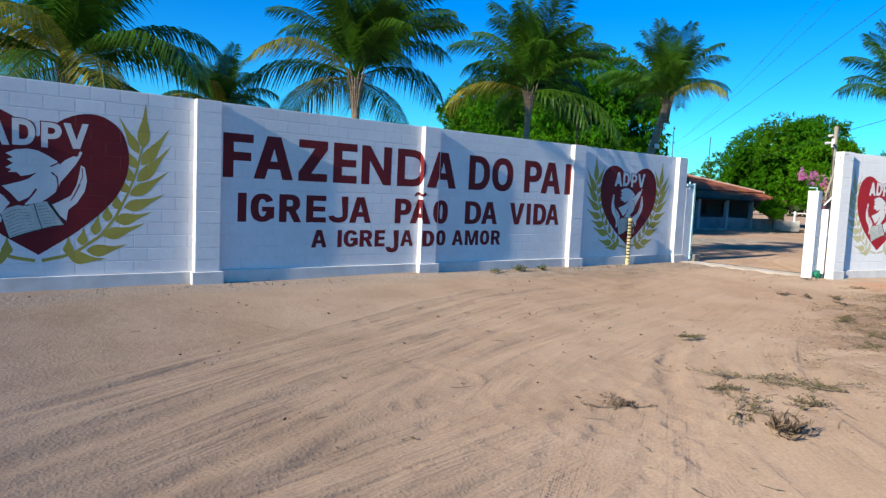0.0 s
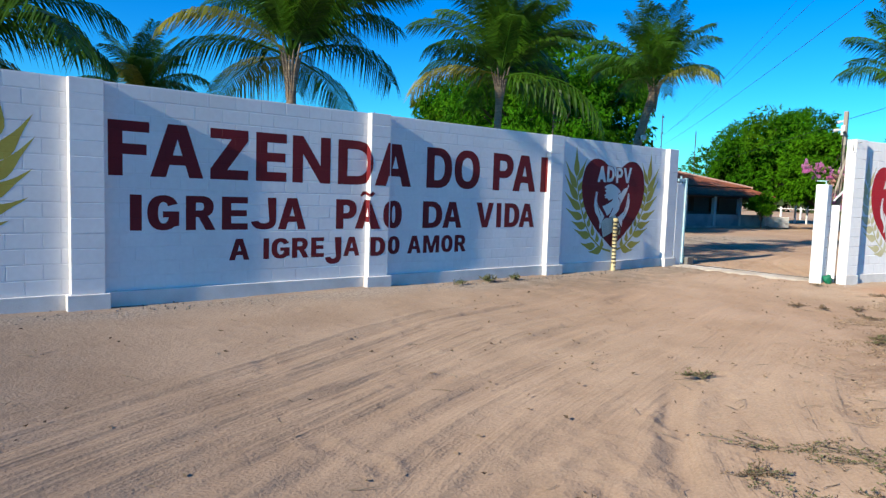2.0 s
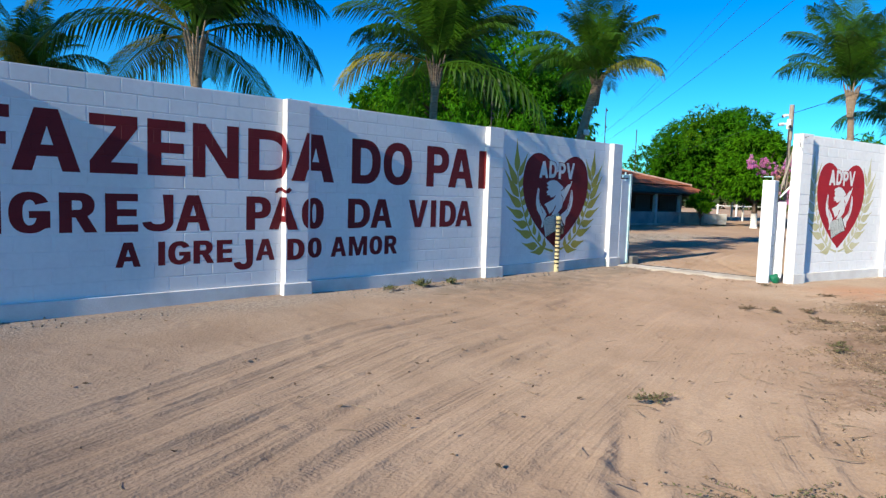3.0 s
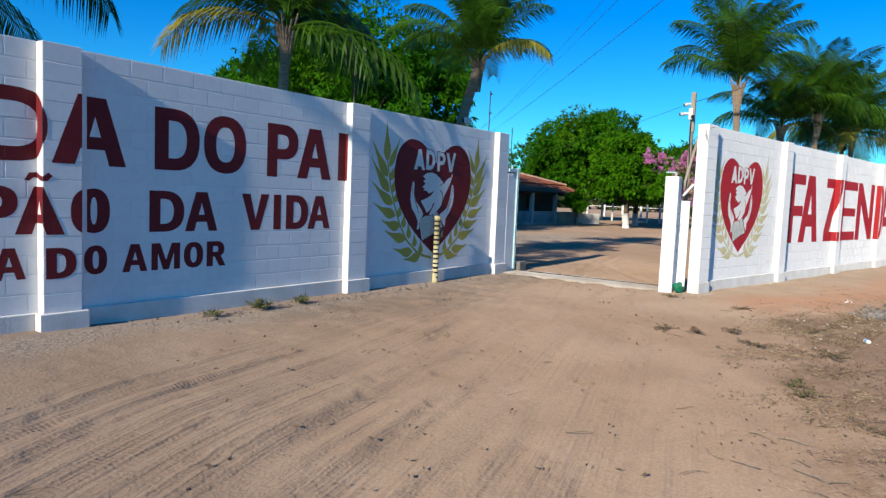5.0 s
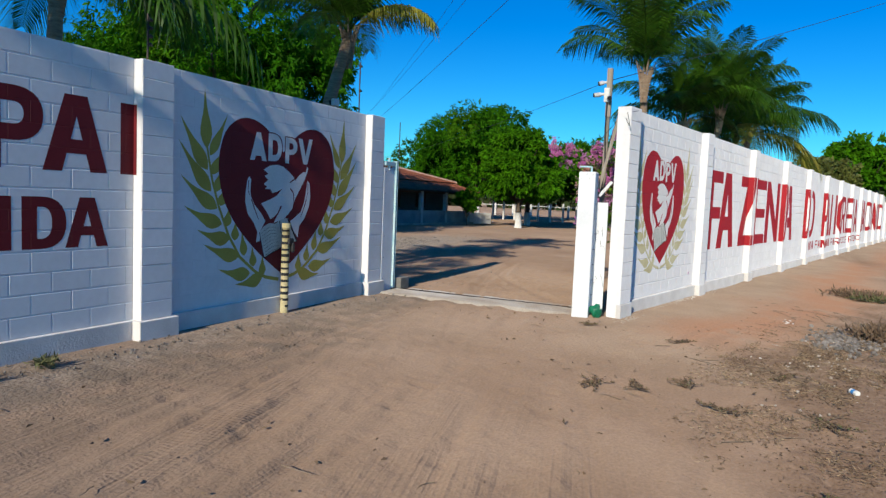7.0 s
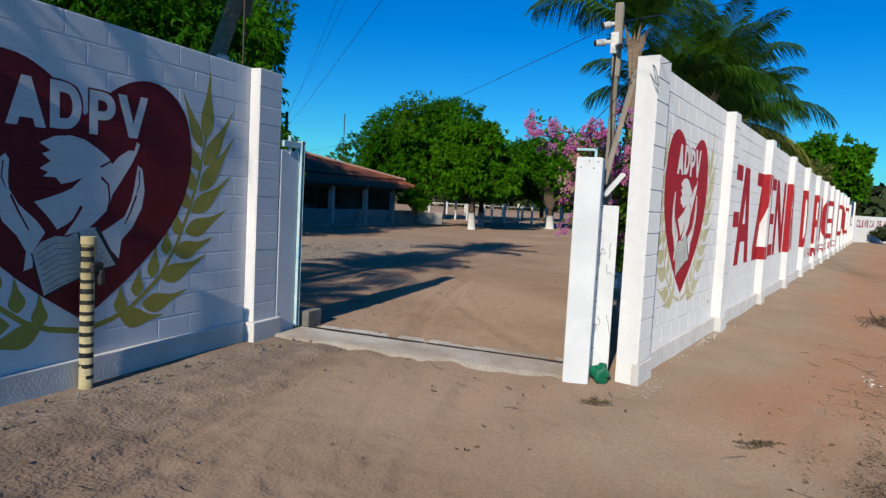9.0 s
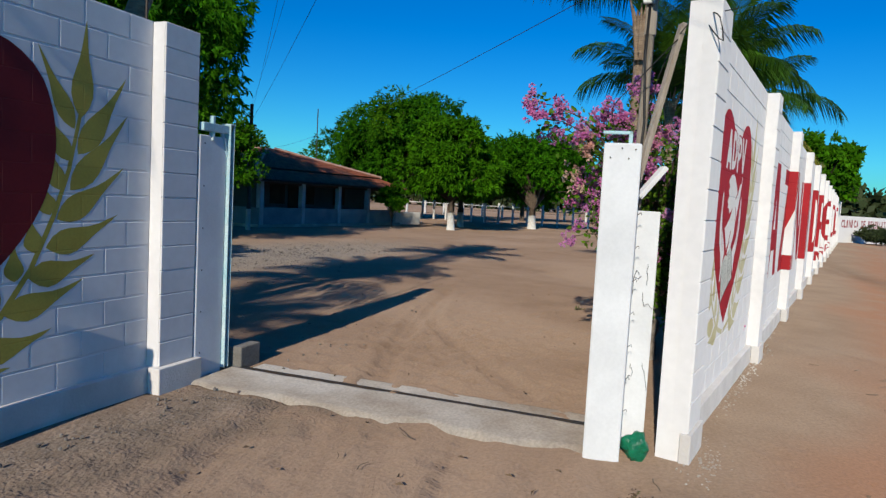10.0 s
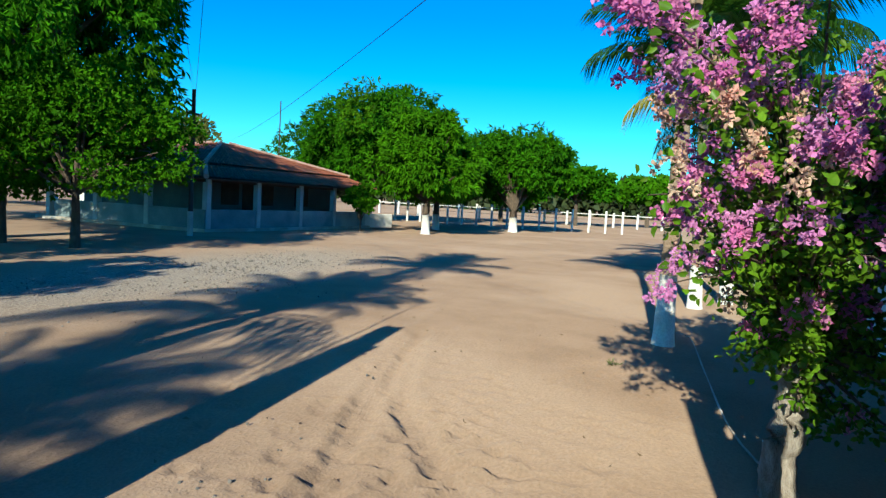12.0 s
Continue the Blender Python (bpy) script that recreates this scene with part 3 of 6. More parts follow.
def pillar(name, m, xa, xb, top, course, blocks=True, proud=PROUD, back=0.15, foot=0.055):
    rnd = random.Random(name)
    core = link(name, boxed(0.006, xb - xa - 0.006, -proud + 0.006, back, -0.25, top - 0.004), WHITE)
    put(core, m @ pose(xa, 0, 0))
    tagged(core, "white-painted block pillar standing proud of the wall", "pillar", kind="structure")
    part("plinth", boxed(-foot, xb - xa + foot, -proud - foot, -0.06, -0.25, PLINTH_TOP, bevel=0.008, seg=2), PLINTH, core, "smooth rendered pillar foot")
    part("flank", boxed(-0.003, 0.003, -proud + 0.012, -0.001, PLINTH_TOP, top - 0.005), WHITE, core)
    if blocks:
        for r in range(COURSES):
            o = new("block", block_mesh(xb - xa, course - 0.007, proud - 0.004, WHITE))
            o.parent = core
            o.matrix_basis = pose(0, -proud + rnd.uniform(-0.0015, 0.0015), PLINTH_TOP + r * course + 0.0035)
    return core


HERE = Matrix.Identity(4)
TOP_L, TOP_R = 2.91, 3.02
PILLARS_L = [(-20.25, -19.86), (-15.85, -15.46), (-11.45, -11.06), (-7.04, -6.66), (-2.64, -2.24), (1.72, 2.10)]
panels = {}
for k, ((a0, a1), (b0, b1)) in enumerate(zip(PILLARS_L, PILLARS_L[1:])):
    panels[k] = wall_panel("wall_west_%d" % k, HERE, a1, b0, TOP_L, COURSE_L, blocks=k > 0)
for k, (a0, a1) in enumerate(PILLARS_L):
    pillar("pillar_west_%d" % k, HERE, a0, a1, TOP_L, COURSE_L, blocks=k > 0)
wall_panel("wall_west_end", HERE, -34, -20.25, TOP_L, COURSE_L, blocks=False)

RIGHT = pose(WALL_AT[0], WALL_AT[1], 0, 0, 0, WALL_TURN)
PITCH_R = 3.69
PILLARS_R = [(0.12, 0.50)] + [(0.09 + PITCH_R * k, 0.45 + PITCH_R * k) for k in range(1, 15)]
panels_r = {}
for k, ((a0, a1), (b0, b1)) in enumerate(zip(PILLARS_R, PILLARS_R[1:])):
    panels_r[k] = wall_panel("wall_east_%d" % k, RIGHT, a1, b0, TOP_R, COURSE_R, blocks=k < 5, back=0.05)
for k, (a0, a1) in enumerate(PILLARS_R):
    pillar("pillar_east_%d" % k, RIGHT, a0, a1, TOP_R, COURSE_R, blocks=k < 5, proud=0.11 if k == 0 else PROUD, back=0.095 if k == 0 else 0.025, foot=0.022)


# ---- painted emblem and lettering ----
def flat(polys, y):
    """Filled outlines (x, z) as one flat mesh; an outline may be a list of loops, the first with holes in it."""
    bm = bmesh.new()
    for k, poly in enumerate(polys):
        loops = poly if isinstance(poly[0], list) else [poly]
        vs = [bm.verts.new((x, y - 0.00002 * k, z)) for loop in loops for x, z in loop]
        for t in geometry.tessellate_polygon([[Vector((x, z, 0)) for x, z in loop] for loop in loops]):
            f = bm.faces.new([vs[i] for i in t])
            f.normal_update()
            if f.normal.y > 0:
                f.normal_flip()
    return bm


HEART_SIDE = [(0.0, 0.50), (0.47, 0.82), (0.86, 1.17), (1.09, 1.52), (1.17, 1.92), (1.07, 2.30), (0.83, 2.49), (0.57, 2.51), (0.33, 2.42), (0.14, 2.27), (0.0, 2.14)]


def heart_outline():
    side = [(float(q[0]), float(q[1])) for q in curve_through(HEART_SIDE, 0.08)]
    side[0], side[-1] = (0.0, 0.50), (0.0, 2.14)
    return side + [(-x, z) for x, z in side[-2:0:-1]]


def grown(poly, by):
    """An outline pushed outwards from its middle."""
    cx, cz = sum(p[0] for p in poly) / len(poly), sum(p[1] for p in poly) / len(poly)
    return [(x + math.copysign(by, x - cx), z + math.copysign(by, z - cz)) for x, z in poly]


def leaf(base, tip, wide):
    """A painted leaf: full near its base, drawn out to a thin tip that curls upwards."""
    b, t = Vector(base), Vector(tip)
    d = t - b
    n = Vector((-d.y, d.x)).normalized() * wide
    shape = [(0, 0), (0.05, 0.35), (0.13, 0.74), (0.24, 1.0), (0.36, 0.96), (0.48, 0.72), (0.60, 0.45), (0.73, 0.27), (0.87, 0.15), (1, 0)]
    bend = Vector((0, 0.26)) * d.length * (1 - abs(d.y) / d.length) ** 0.5
    left = [b + d * q + n * h + bend * (q * q - q) for q, h in shape]
    right = [b + d * q - n * h + bend * (q * q - q) for q, h in reversed(shape[1:-1])]
    return [(p.x, p.y) for p in left + right]


def strip(pts, wide):
    pts = [Vector(p) for p in pts]
    left, right = [], []
    for i, p in enumerate(pts):
        d = (pts[min(i + 1, len(pts) - 1)] - pts[max(i - 1, 0)]).normalized()
        n = Vector((-d.y, d.x)) * wide * (1 - 0.5 * i / len(pts))
        left.append(p + n)
        right.append(p - n)
    return [(p.x, p.y) for p in left + right[::-1]]


STEM = [(0.04, 0.42), (0.29, 0.47), (0.49, 0.55), (0.79, 0.77), (0.99, 1.05), (1.16, 1.41), (1.27, 1.72), (1.33, 1.99), (1.36, 2.13)]
LEAVES_OUT = [((1.36, 2.08), (1.40, 2.76)), ((1.34, 1.83), (1.75, 2.42)), ((1.28, 1.58), (1.77, 2.15)), ((1.18, 1.38), (1.74, 1.76)), ((1.10, 1.19), (1.69, 1.41)),
              ((0.97, 1.00), (1.49, 1.13)), ((0.80, 0.78), (1.40, 0.96)), ((0.60, 0.55), (1.15, 0.64)), ((0.36, 0.49), (0.86, 0.43))]
LEAVES_IN = [((1.31, 2.00), (1.03, 2.52)), ((1.28, 1.78), (1.06, 2.13)), ((1.20, 1.58), (1.11, 1.88)), ((1.13, 1.41), (1.06, 1.64)), ((1.02, 1.16), (0.98, 1.41)), ((0.88, 0.98), (0.87, 1.24)), ((0.71, 0.78), (0.76, 1.10)), ((0.54, 0.63), (0.57, 0.90)), ((0.37, 0.50), (0.37, 0.77))]
BIRD = [(-0.38, 1.89), (-0.26, 1.95), (-0.12, 1.97), (0.0, 1.95), (0.12, 1.89), (0.23, 1.82), (0.265, 1.77), (0.33, 1.84), (0.43, 1.90), (0.49, 1.90), (0.515, 1.98), (0.55, 1.96), (0.52, 1.89), (0.46, 1.78), (0.36, 1.64), (0.27, 1.52), (0.23, 1.40), (0.13, 1.31), (0.05, 1.25), (-0.05, 1.22),
        (-0.17, 1.19), (-0.10, 1.28), (-0.05, 1.35), (-0.15, 1.28), (-0.23, 1.24), (-0.31, 1.34), (-0.42, 1.45), (-0.32, 1.48), (-0.20, 1.52), (-0.11, 1.56), (-0.01, 1.65), (-0.11, 1.61), (-0.20, 1.59), (-0.25, 1.64), (-0.35, 1.64), (-0.31, 1.675), (-0.38, 1.70), (-0.29, 1.76), (-0.36, 1.81), (-0.29, 1.84)]
SIDE_A = [(-0.64, 1.79), (-0.61, 1.75), (-0.62, 1.61), (-0.61, 1.54), (-0.54, 1.43), (-0.40, 1.31), (-0.33, 1.22), (-0.42, 1.09), (-0.43, 0.96), (-0.50, 0.94), (-0.48, 1.08), (-0.55, 1.20), (-0.66, 1.31), (-0.71, 1.46), (-0.71, 1.58), (-0.675, 1.76)]
SIDE_B = [(0.53, 1.78), (0.58, 1.75), (0.61, 1.56), (0.58, 1.41), (0.48, 1.24), (0.37, 1.14), (0.345, 0.98), (0.26, 1.06), (0.17, 1.21), (0.25, 1.25), (0.40, 1.34), (0.47, 1.48), (0.50, 1.61)]
BOOK = [(-0.44, 1.07), (-0.36, 1.15), (-0.25, 1.19), (-0.14, 1.18), (-0.05, 1.22), (0.04, 1.25), (0.12, 1.25), (0.32, 0.93), (0.20, 0.91), (0.11, 0.89), (-0.04, 0.84), (-0.19, 0.79), (-0.34, 0.73)]


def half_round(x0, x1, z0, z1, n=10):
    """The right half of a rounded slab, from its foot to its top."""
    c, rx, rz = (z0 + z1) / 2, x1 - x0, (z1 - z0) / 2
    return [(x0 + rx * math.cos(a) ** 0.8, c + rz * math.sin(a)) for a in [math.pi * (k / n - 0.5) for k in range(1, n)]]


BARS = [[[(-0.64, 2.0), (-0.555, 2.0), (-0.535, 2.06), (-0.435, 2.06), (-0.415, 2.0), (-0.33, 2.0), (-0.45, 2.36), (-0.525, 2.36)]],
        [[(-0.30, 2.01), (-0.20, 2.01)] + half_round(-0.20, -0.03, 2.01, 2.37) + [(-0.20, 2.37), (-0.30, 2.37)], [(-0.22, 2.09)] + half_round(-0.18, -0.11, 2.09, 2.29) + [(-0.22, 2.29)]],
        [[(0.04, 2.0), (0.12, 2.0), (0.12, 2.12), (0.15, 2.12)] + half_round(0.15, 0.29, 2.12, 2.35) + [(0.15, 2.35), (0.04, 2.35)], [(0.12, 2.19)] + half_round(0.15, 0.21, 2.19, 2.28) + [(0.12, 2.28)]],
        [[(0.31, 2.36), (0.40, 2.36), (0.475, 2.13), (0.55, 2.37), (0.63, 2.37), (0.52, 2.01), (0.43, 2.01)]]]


def emblem(panel, cx, red, olive, white, sx=1.0, sz=1.0, dz=0.0):
    """A painted heart with two leafy sprays, a bird and a book, as flat paint on the wall."""
    def at(polys, mirror=False):
        return [[at([q], mirror)[0] for q in p] if isinstance(p[0], list) else [(cx + sx * (-x if mirror else x), sz * z + dz - PLINTH_TOP) for x, z in p] for p in polys]
    made = []
    for flip, lean in ((False, 0.0), (True, 0.0)):
        made.append(("painted_spray", flat(at([strip(STEM, 0.024)] + [leaf(b, t, 0.090) for b, t in LEAVES_OUT] + [leaf(b, t, 0.068) for b, t in LEAVES_IN], flip), -0.0009), olive, "leafy ochre-green spray painted on the wall"))
    made.append(("painted_heart", flat(at([heart_outline()]), -0.0015), red, "dark red heart painted on the wall"))
    made.append(("painted_bird", flat(at([BIRD]), -0.0021), white, "white bird shape painted on the heart"))
    made.append(("painted_side_shape", flat(at([SIDE_A]), -0.0021), white, ""))
    made.append(("painted_side_shape", flat(at([SIDE_B]), -0.0021), white, ""))
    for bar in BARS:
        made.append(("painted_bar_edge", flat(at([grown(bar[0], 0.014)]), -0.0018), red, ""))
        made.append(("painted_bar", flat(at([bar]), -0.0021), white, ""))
    made.append(("painted_book", flat(at([BOOK]), -0.0027), PAGE, "open book painted in pale grey"))
    lines = [strip([(-0.40 + 0.012 * k, 1.06 - 0.042 * k), (-0.26 + 0.012 * k, 1.135 - 0.044 * k), (-0.12 + 0.012 * k, 1.13 - 0.040 * k)], 0.0022) for k in range(8)] + [strip([(-0.02 + 0.016 * k, 1.17 - 0.038 * k), (0.10 + 0.021 * k, 1.195 - 0.040 * k)], 0.0022) for k in range(8)]
    lines += [strip([(-0.05, 1.22), (0.0, 1.02), (0.05, 0.86)], 0.007), strip([(0.12, 1.25), (0.22, 1.09), (0.325, 0.925)], 0.016), strip([(-0.34, 0.73), (-0.19, 0.79), (-0.04, 0.84), (0.11, 0.885), (0.32, 0.925)], 0.008), strip([(-0.44, 1.07), (-0.34, 0.73)], 0.006)]
    made.append(("painted_book_line", flat(at(lines), -0.0030), INK, ""))
    folds = [strip([(0.16, 1.66), (0.23, 1.60), (0.245, 1.48), (0.22, 1.38)], 0.011), strip([(0.15, 1.74), (0.24, 1.79), (0.30, 1.87)], 0.009), strip([(-0.02, 1.42), (-0.09, 1.31), (-0.15, 1.24)], 0.014), strip([(-0.60, 1.50), (-0.53, 1.36), (-0.46, 1.24)], 0.009), strip([(0.52, 1.52), (0.46, 1.38), (0.40, 1.27)], 0.009), strip([(-0.655, 1.74), (-0.665, 1.62), (-0.635, 1.55)], 0.006), strip([(0.545, 1.74), (0.55, 1.62), (0.52, 1.54)], 0.006)]
    made.append(("painted_fold", flat(at(folds), -0.0024), red, ""))
    for name, bm, mat, label in made:
        o = part(name, bm, mat, panel, label)
        o.location = (0, 0, PLINTH_TOP)


def rounded(cx, cz, rx, rz, a0, a1, n=14, p=2.35):
    """An arc of a squarish ellipse, angles in degrees."""
    out = []
    for k in range(n + 1):
        a = radians(a0 + (a1 - a0) * k / n)
        c, q = math.cos(a), math.sin(a)
        r = (abs(c) ** p + abs(q) ** p) ** (-1 / p)
        out.append((cx + rx * r * c, cz + rz * r * q))
    return out


def letter_shape(ch, w, h, st, ba):
    """The loops of a bold sign-painter's capital, w wide and h high, with stems st and bars ba thick."""
    if ch == "I":
        return [[(0, 0), (w, 0), (w, h), (0, h)]]
    if ch == "F":
        return [[(0, 0), (st, 0), (st, 0.39 * h), (0.93 * w, 0.39 * h), (0.93 * w, 0.39 * h + ba), (st, 0.39 * h + ba), (st, h - ba), (w, h - ba), (w, h), (0, h)]]
    if ch == "E":
        return [[(0, 0), (w, 0), (w, ba), (st, ba), (st, 0.41 * h), (0.96 * w, 0.41 * h), (0.96 * w, 0.40 * h + ba), (st, 0.40 * h + ba), (st, h - ba), (w, h - ba), (w, h), (0, h)]]
    if ch == "Z":
        return [[(0, 0), (w, 0), (w, ba), (0.44 * w, ba), (w, h - 1.05 * ba), (w, h), (0, h), (0, h - ba), (0.55 * w, h - ba), (0, 1.05 * ba)]]
    if ch == "N":
        return [[(0, 0), (st, 0), (st, 0.62 * h), (w - st, 0), (w, 0), (w, h), (w - st, h), (w - st, 0.38 * h), (st, h), (0, h)]]
    if ch == "A":
        return [[(0, 0), (0.285 * w, 0), (0.355 * w, 0.235 * h), (0.655 * w, 0.235 * h), (0.725 * w, 0), (w, 0), (0.675 * w, h), (0.325 * w, h)], [(0.415 * w, 0.42 * h), (0.595 * w, 0.42 * h), (0.505 * w, 0.72 * h)]]
    if ch == "V":
        return [[(0, h), (0.30 * w, h), (0.50 * w, 0.30 * h), (0.70 * w, h), (w, h), (0.66 * w, 0), (0.34 * w, 0)]]
    if ch == "U":
        return [[(0, h), (st, h)] + rounded(w / 2, 0.34 * h, w / 2 - st, 0.34 * h - ba, 180, 360) + [(w - st, h), (w, h)] + rounded(w / 2, 0.34 * h, w / 2, 0.34 * h, 360, 180)]
    if ch == "M":
        return [[(0, 0), (0.22 * w, 0), (0.22 * w, 0.62 * h), (0.40 * w, 0), (0.60 * w, 0), (0.78 * w, 0.62 * h), (0.78 * w, 0), (w, 0), (w, h), (0.70 * w, h), (0.5 * w, 0.36 * h), (0.30 * w, h), (0, h)]]
    if ch == "L":
        return [[(0, 0), (w, 0), (w, ba), (st, ba), (st, h), (0, h)]]
    if ch == "T":
        return [[(w / 2 - st / 2, 0), (w / 2 + st / 2, 0), (w / 2 + st / 2, h - ba), (w, h - ba), (w, h), (0, h), (0, h - ba), (w / 2 - st / 2, h - ba)]]
    if ch == "D":
        m = 0.42 * w
        return [[(0, 0)] + rounded(m, h / 2, w - m, h / 2, -90, 90) + [(0, h)], [(st, ba)] + rounded(max(m, st), h / 2, w - st - max(m, st), h / 2 - ba, -90, 90) + [(st, h - ba)]]
    if ch == "O":
        return [rounded(w / 2, h / 2, w / 2, h / 2, 0, 348, 29), rounded(w / 2, h / 2, w / 2 - st, h / 2 - ba, 0, 348, 29)]
    if ch == "P":
        m, z = 0.50 * w, 0.34 * h
        return [[(0, 0), (st, 0), (st, z)] + rounded(m, (z + h) / 2, w - m, (h - z) / 2, -90, 90) + [(0, h)], [(st, z + ba)] + rounded(m, (z + h) / 2, max(w - st - m, 0.1 * w), (h - z) / 2 - ba, -90, 90) + [(st, h - ba)]]
    if ch == "R":
        m, z = 0.50 * w, 0.38 * h
        return [[(0, 0), (st, 0), (st, z), (0.42 * w, z), (0.66 * w, 0), (w, 0), (0.74 * w, z + 0.03 * h)] + rounded(m, (z + h) / 2, 0.93 * w - m, (h - z) / 2, -55, 90) + [(0, h)], [(st, z + ba)] + rounded(m, (z + h) / 2, max(0.93 * w - st - m, 0.08 * w), (h - z) / 2 - ba, -90, 90) + [(st, h - ba)]]
    if ch == "G" or ch == "C":
        outer, inner = rounded(w / 2, h / 2, w / 2, h / 2, 30, 312, 22), rounded(w / 2, h / 2, w / 2 - st, h / 2 - ba, 318, 36, 22)
        spur = [(w, 0.13 * h), (w, 0.54 * h), (0.48 * w, 0.54 * h), (0.48 * w, 0.37 * h), (w - st, 0.37 * h)] if ch == "G" else []
        return [outer + spur + inner]
    if ch == "J":
        return [[(w - st, h), (w, h)] + rounded(w / 2, 0.30 * h, w / 2, 0.30 * h, 0, -170) + rounded(w / 2, 0.30 * h, w / 2 - st * 0.8, 0.30 * h - ba, -165, 0)]
    return [[(0, 0.1 * h), (0.12 * w, 0), (0.24 * w, 0.42 * h), (0.38 * w, 0.36 * h), (0.68 * w, 0), (0.88 * w, 0.05 * h), (w, 0.62 * h), (0.90 * w, h), (0.78 * w, 0.55 * h), (0.64 * w, 0.62 * h), (0.34 * w, h), (0.12 * w, 0.90 * h)]]


def far_glyph(ch, heavy):
    cu = bpy.data.curves.new("glyph", "FONT")
    cu.body, cu.size, cu.offset, cu.resolution_u = ch, 1.0, heavy, 3
    ob = new("glyph", cu)
    me = bpy.data.meshes.new_from_object(ob.evaluated_get(bpy.context.evaluated_depsgraph_get()))
    bpy.data.objects.remove(ob)
    bpy.data.curves.remove(cu)
    bm = bmesh.new()
    bm.from_mesh(me)
    bpy.data.meshes.remove(me)
    return bm


def letter(ch, u0, u1, z0, z1, wall_of, mat, pillars, stem=0.27, bar=0.195):
    """One painted letter between u0 and u1 along the wall; where it meets a pillar it turns up the flank and runs over the front."""
    w, h = u1 - u0, z1 - z0
    bm = flat([letter_shape(ch, w, h, min(stem * h, 0.42 * w), bar * h)], 0)
    for v in bm.verts:
        v.co = Vector((u0 + v.co.x, 0, z0 + v.co.z))
    cuts = []
    for pa, pb in pillars:
        if u0 < pb + 0.05 and u1 > pa:
            cuts.append((pa, pb))
            for cut in (pa, pa + 0.16, pb + 0.11):
                bmesh.ops.bisect_plane(bm, geom=bm.verts[:] + bm.edges[:] + bm.faces[:], plane_co=(cut, 0, 0), plane_no=(1, 0, 0), dist=1e-5)
    for pa, pb in cuts:
        bmesh.ops.split_edges(bm, edges=[e for e in bm.edges if any(all(abs(v.co.x - q) < 1e-4 for v in e.verts) for q in (pa + 0.16, pb + 0.11, pa))])
        for f, m in [(f, f.calc_center_median().x) for f in bm.faces]:
            for v in f.verts:
                if v.tag:
                    continue
                v.tag = True
                u = v.co.x
                if pa < m < pa + 0.16:
                    v.co.x, v.co.y = pa - 0.006, -PROUD * min(max((u - pa) / 0.16, 0), 1)
                elif pa + 0.16 < m < pb + 0.11:
                    v.co.x, v.co.y = pa + min(max((u - pa - 0.16) / (pb - pa - 0.05), 0), 1) * (pb - pa), -PROUD - 0.0020
        for v in bm.verts:
            v.tag = False
    if not cuts:
        for v in bm.verts:
            v.co.y = -0.0010
    else:
        for v in bm.verts:
            if v.co.y > -0.001:
                v.co.y = -0.0010
    for f in bm.faces:
        f.normal_update()
        if f.normal.y > 0.5:
            f.normal_flip()
    host, x0 = wall_of((u0 + u1) / 2)
    for v in bm.verts:
        v.co.x -= x0
        v.co.z -= PLINTH_TOP
    o = part("painted_letter", bm, mat, host)
    o.location = (0, 0, PLINTH_TOP)
    return o


def host_l(u):
    for k, ((a0, a1), (b0, b1)) in enumerate(zip(PILLARS_L, PILLARS_L[1:])):
        if u < b0 + 0.3:
            return panels[k], a1


def host_r(u):
    for k, ((a0, a1), (b0, b1)) in enumerate(zip(PILLARS_R, PILLARS_R[1:])):
        if u < b0 + 0.3:
            return panels_r[k], a1


LINE_1 = "F -10.99 -10.48 A -10.47 -9.76 Z -9.66 -9.10 E -8.98 -8.49 N -8.39 -7.73 D -7.59 -6.84 A -6.81 -6.12 D -5.78 -5.19 O -5.13 -4.50 P -4.15 -3.60 A -3.61 -2.95 I -2.80 -2.58"
LINE_2 = "I -10.73 -10.58 G -10.51 -10.09 R -10.00 -9.58 E -9.49 -9.10 J -9.05 -8.65 A -8.62 -8.15 P -7.61 -7.22 A -7.25 -6.70 O -6.65 -6.30 D -5.84 -5.39 A -5.38 -4.92 V -4.55 -4.10 I -4.02 -3.89 D -3.80 -3.38 A -3.39 -2.94"
LINE_3 = "A -9.38 -9.07 I -8.85 -8.76 G -8.72 -8.42 R -8.38 -8.09 E -8.05 -7.82 J -7.80 -7.50 A -7.46 -7.15 D -6.86 -6.60 O -6.58 -6.33 A -6.16 -5.86 M -5.81 -5.44 O -5.39 -5.12 R -5.07 -4.79"
for text, z0, z1 in ((LINE_1, 1.72, 2.44), (LINE_2, 0.995, 1.475), (LINE_3, 0.545, 0.86)):
    w = text.split()
    for ch, u0, u1 in zip(w[0::3], w[1::3], w[2::3]):
        drop = 0.12 if (ch == "J" and z0 < 0.7) else 0.0
        letter(ch, float(u0), float(u1), z0 - drop, z1, host_l, P_RED, PILLARS_L, 0.245 if z0 > 1.5 else 0.29)
letter("~", -7.16, -6.80, 1.53, 1.62, host_l, P_RED, PILLARS_L)
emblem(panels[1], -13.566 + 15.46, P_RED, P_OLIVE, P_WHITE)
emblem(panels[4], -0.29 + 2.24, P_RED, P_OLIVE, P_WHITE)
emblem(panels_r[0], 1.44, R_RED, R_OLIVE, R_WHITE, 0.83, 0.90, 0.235)


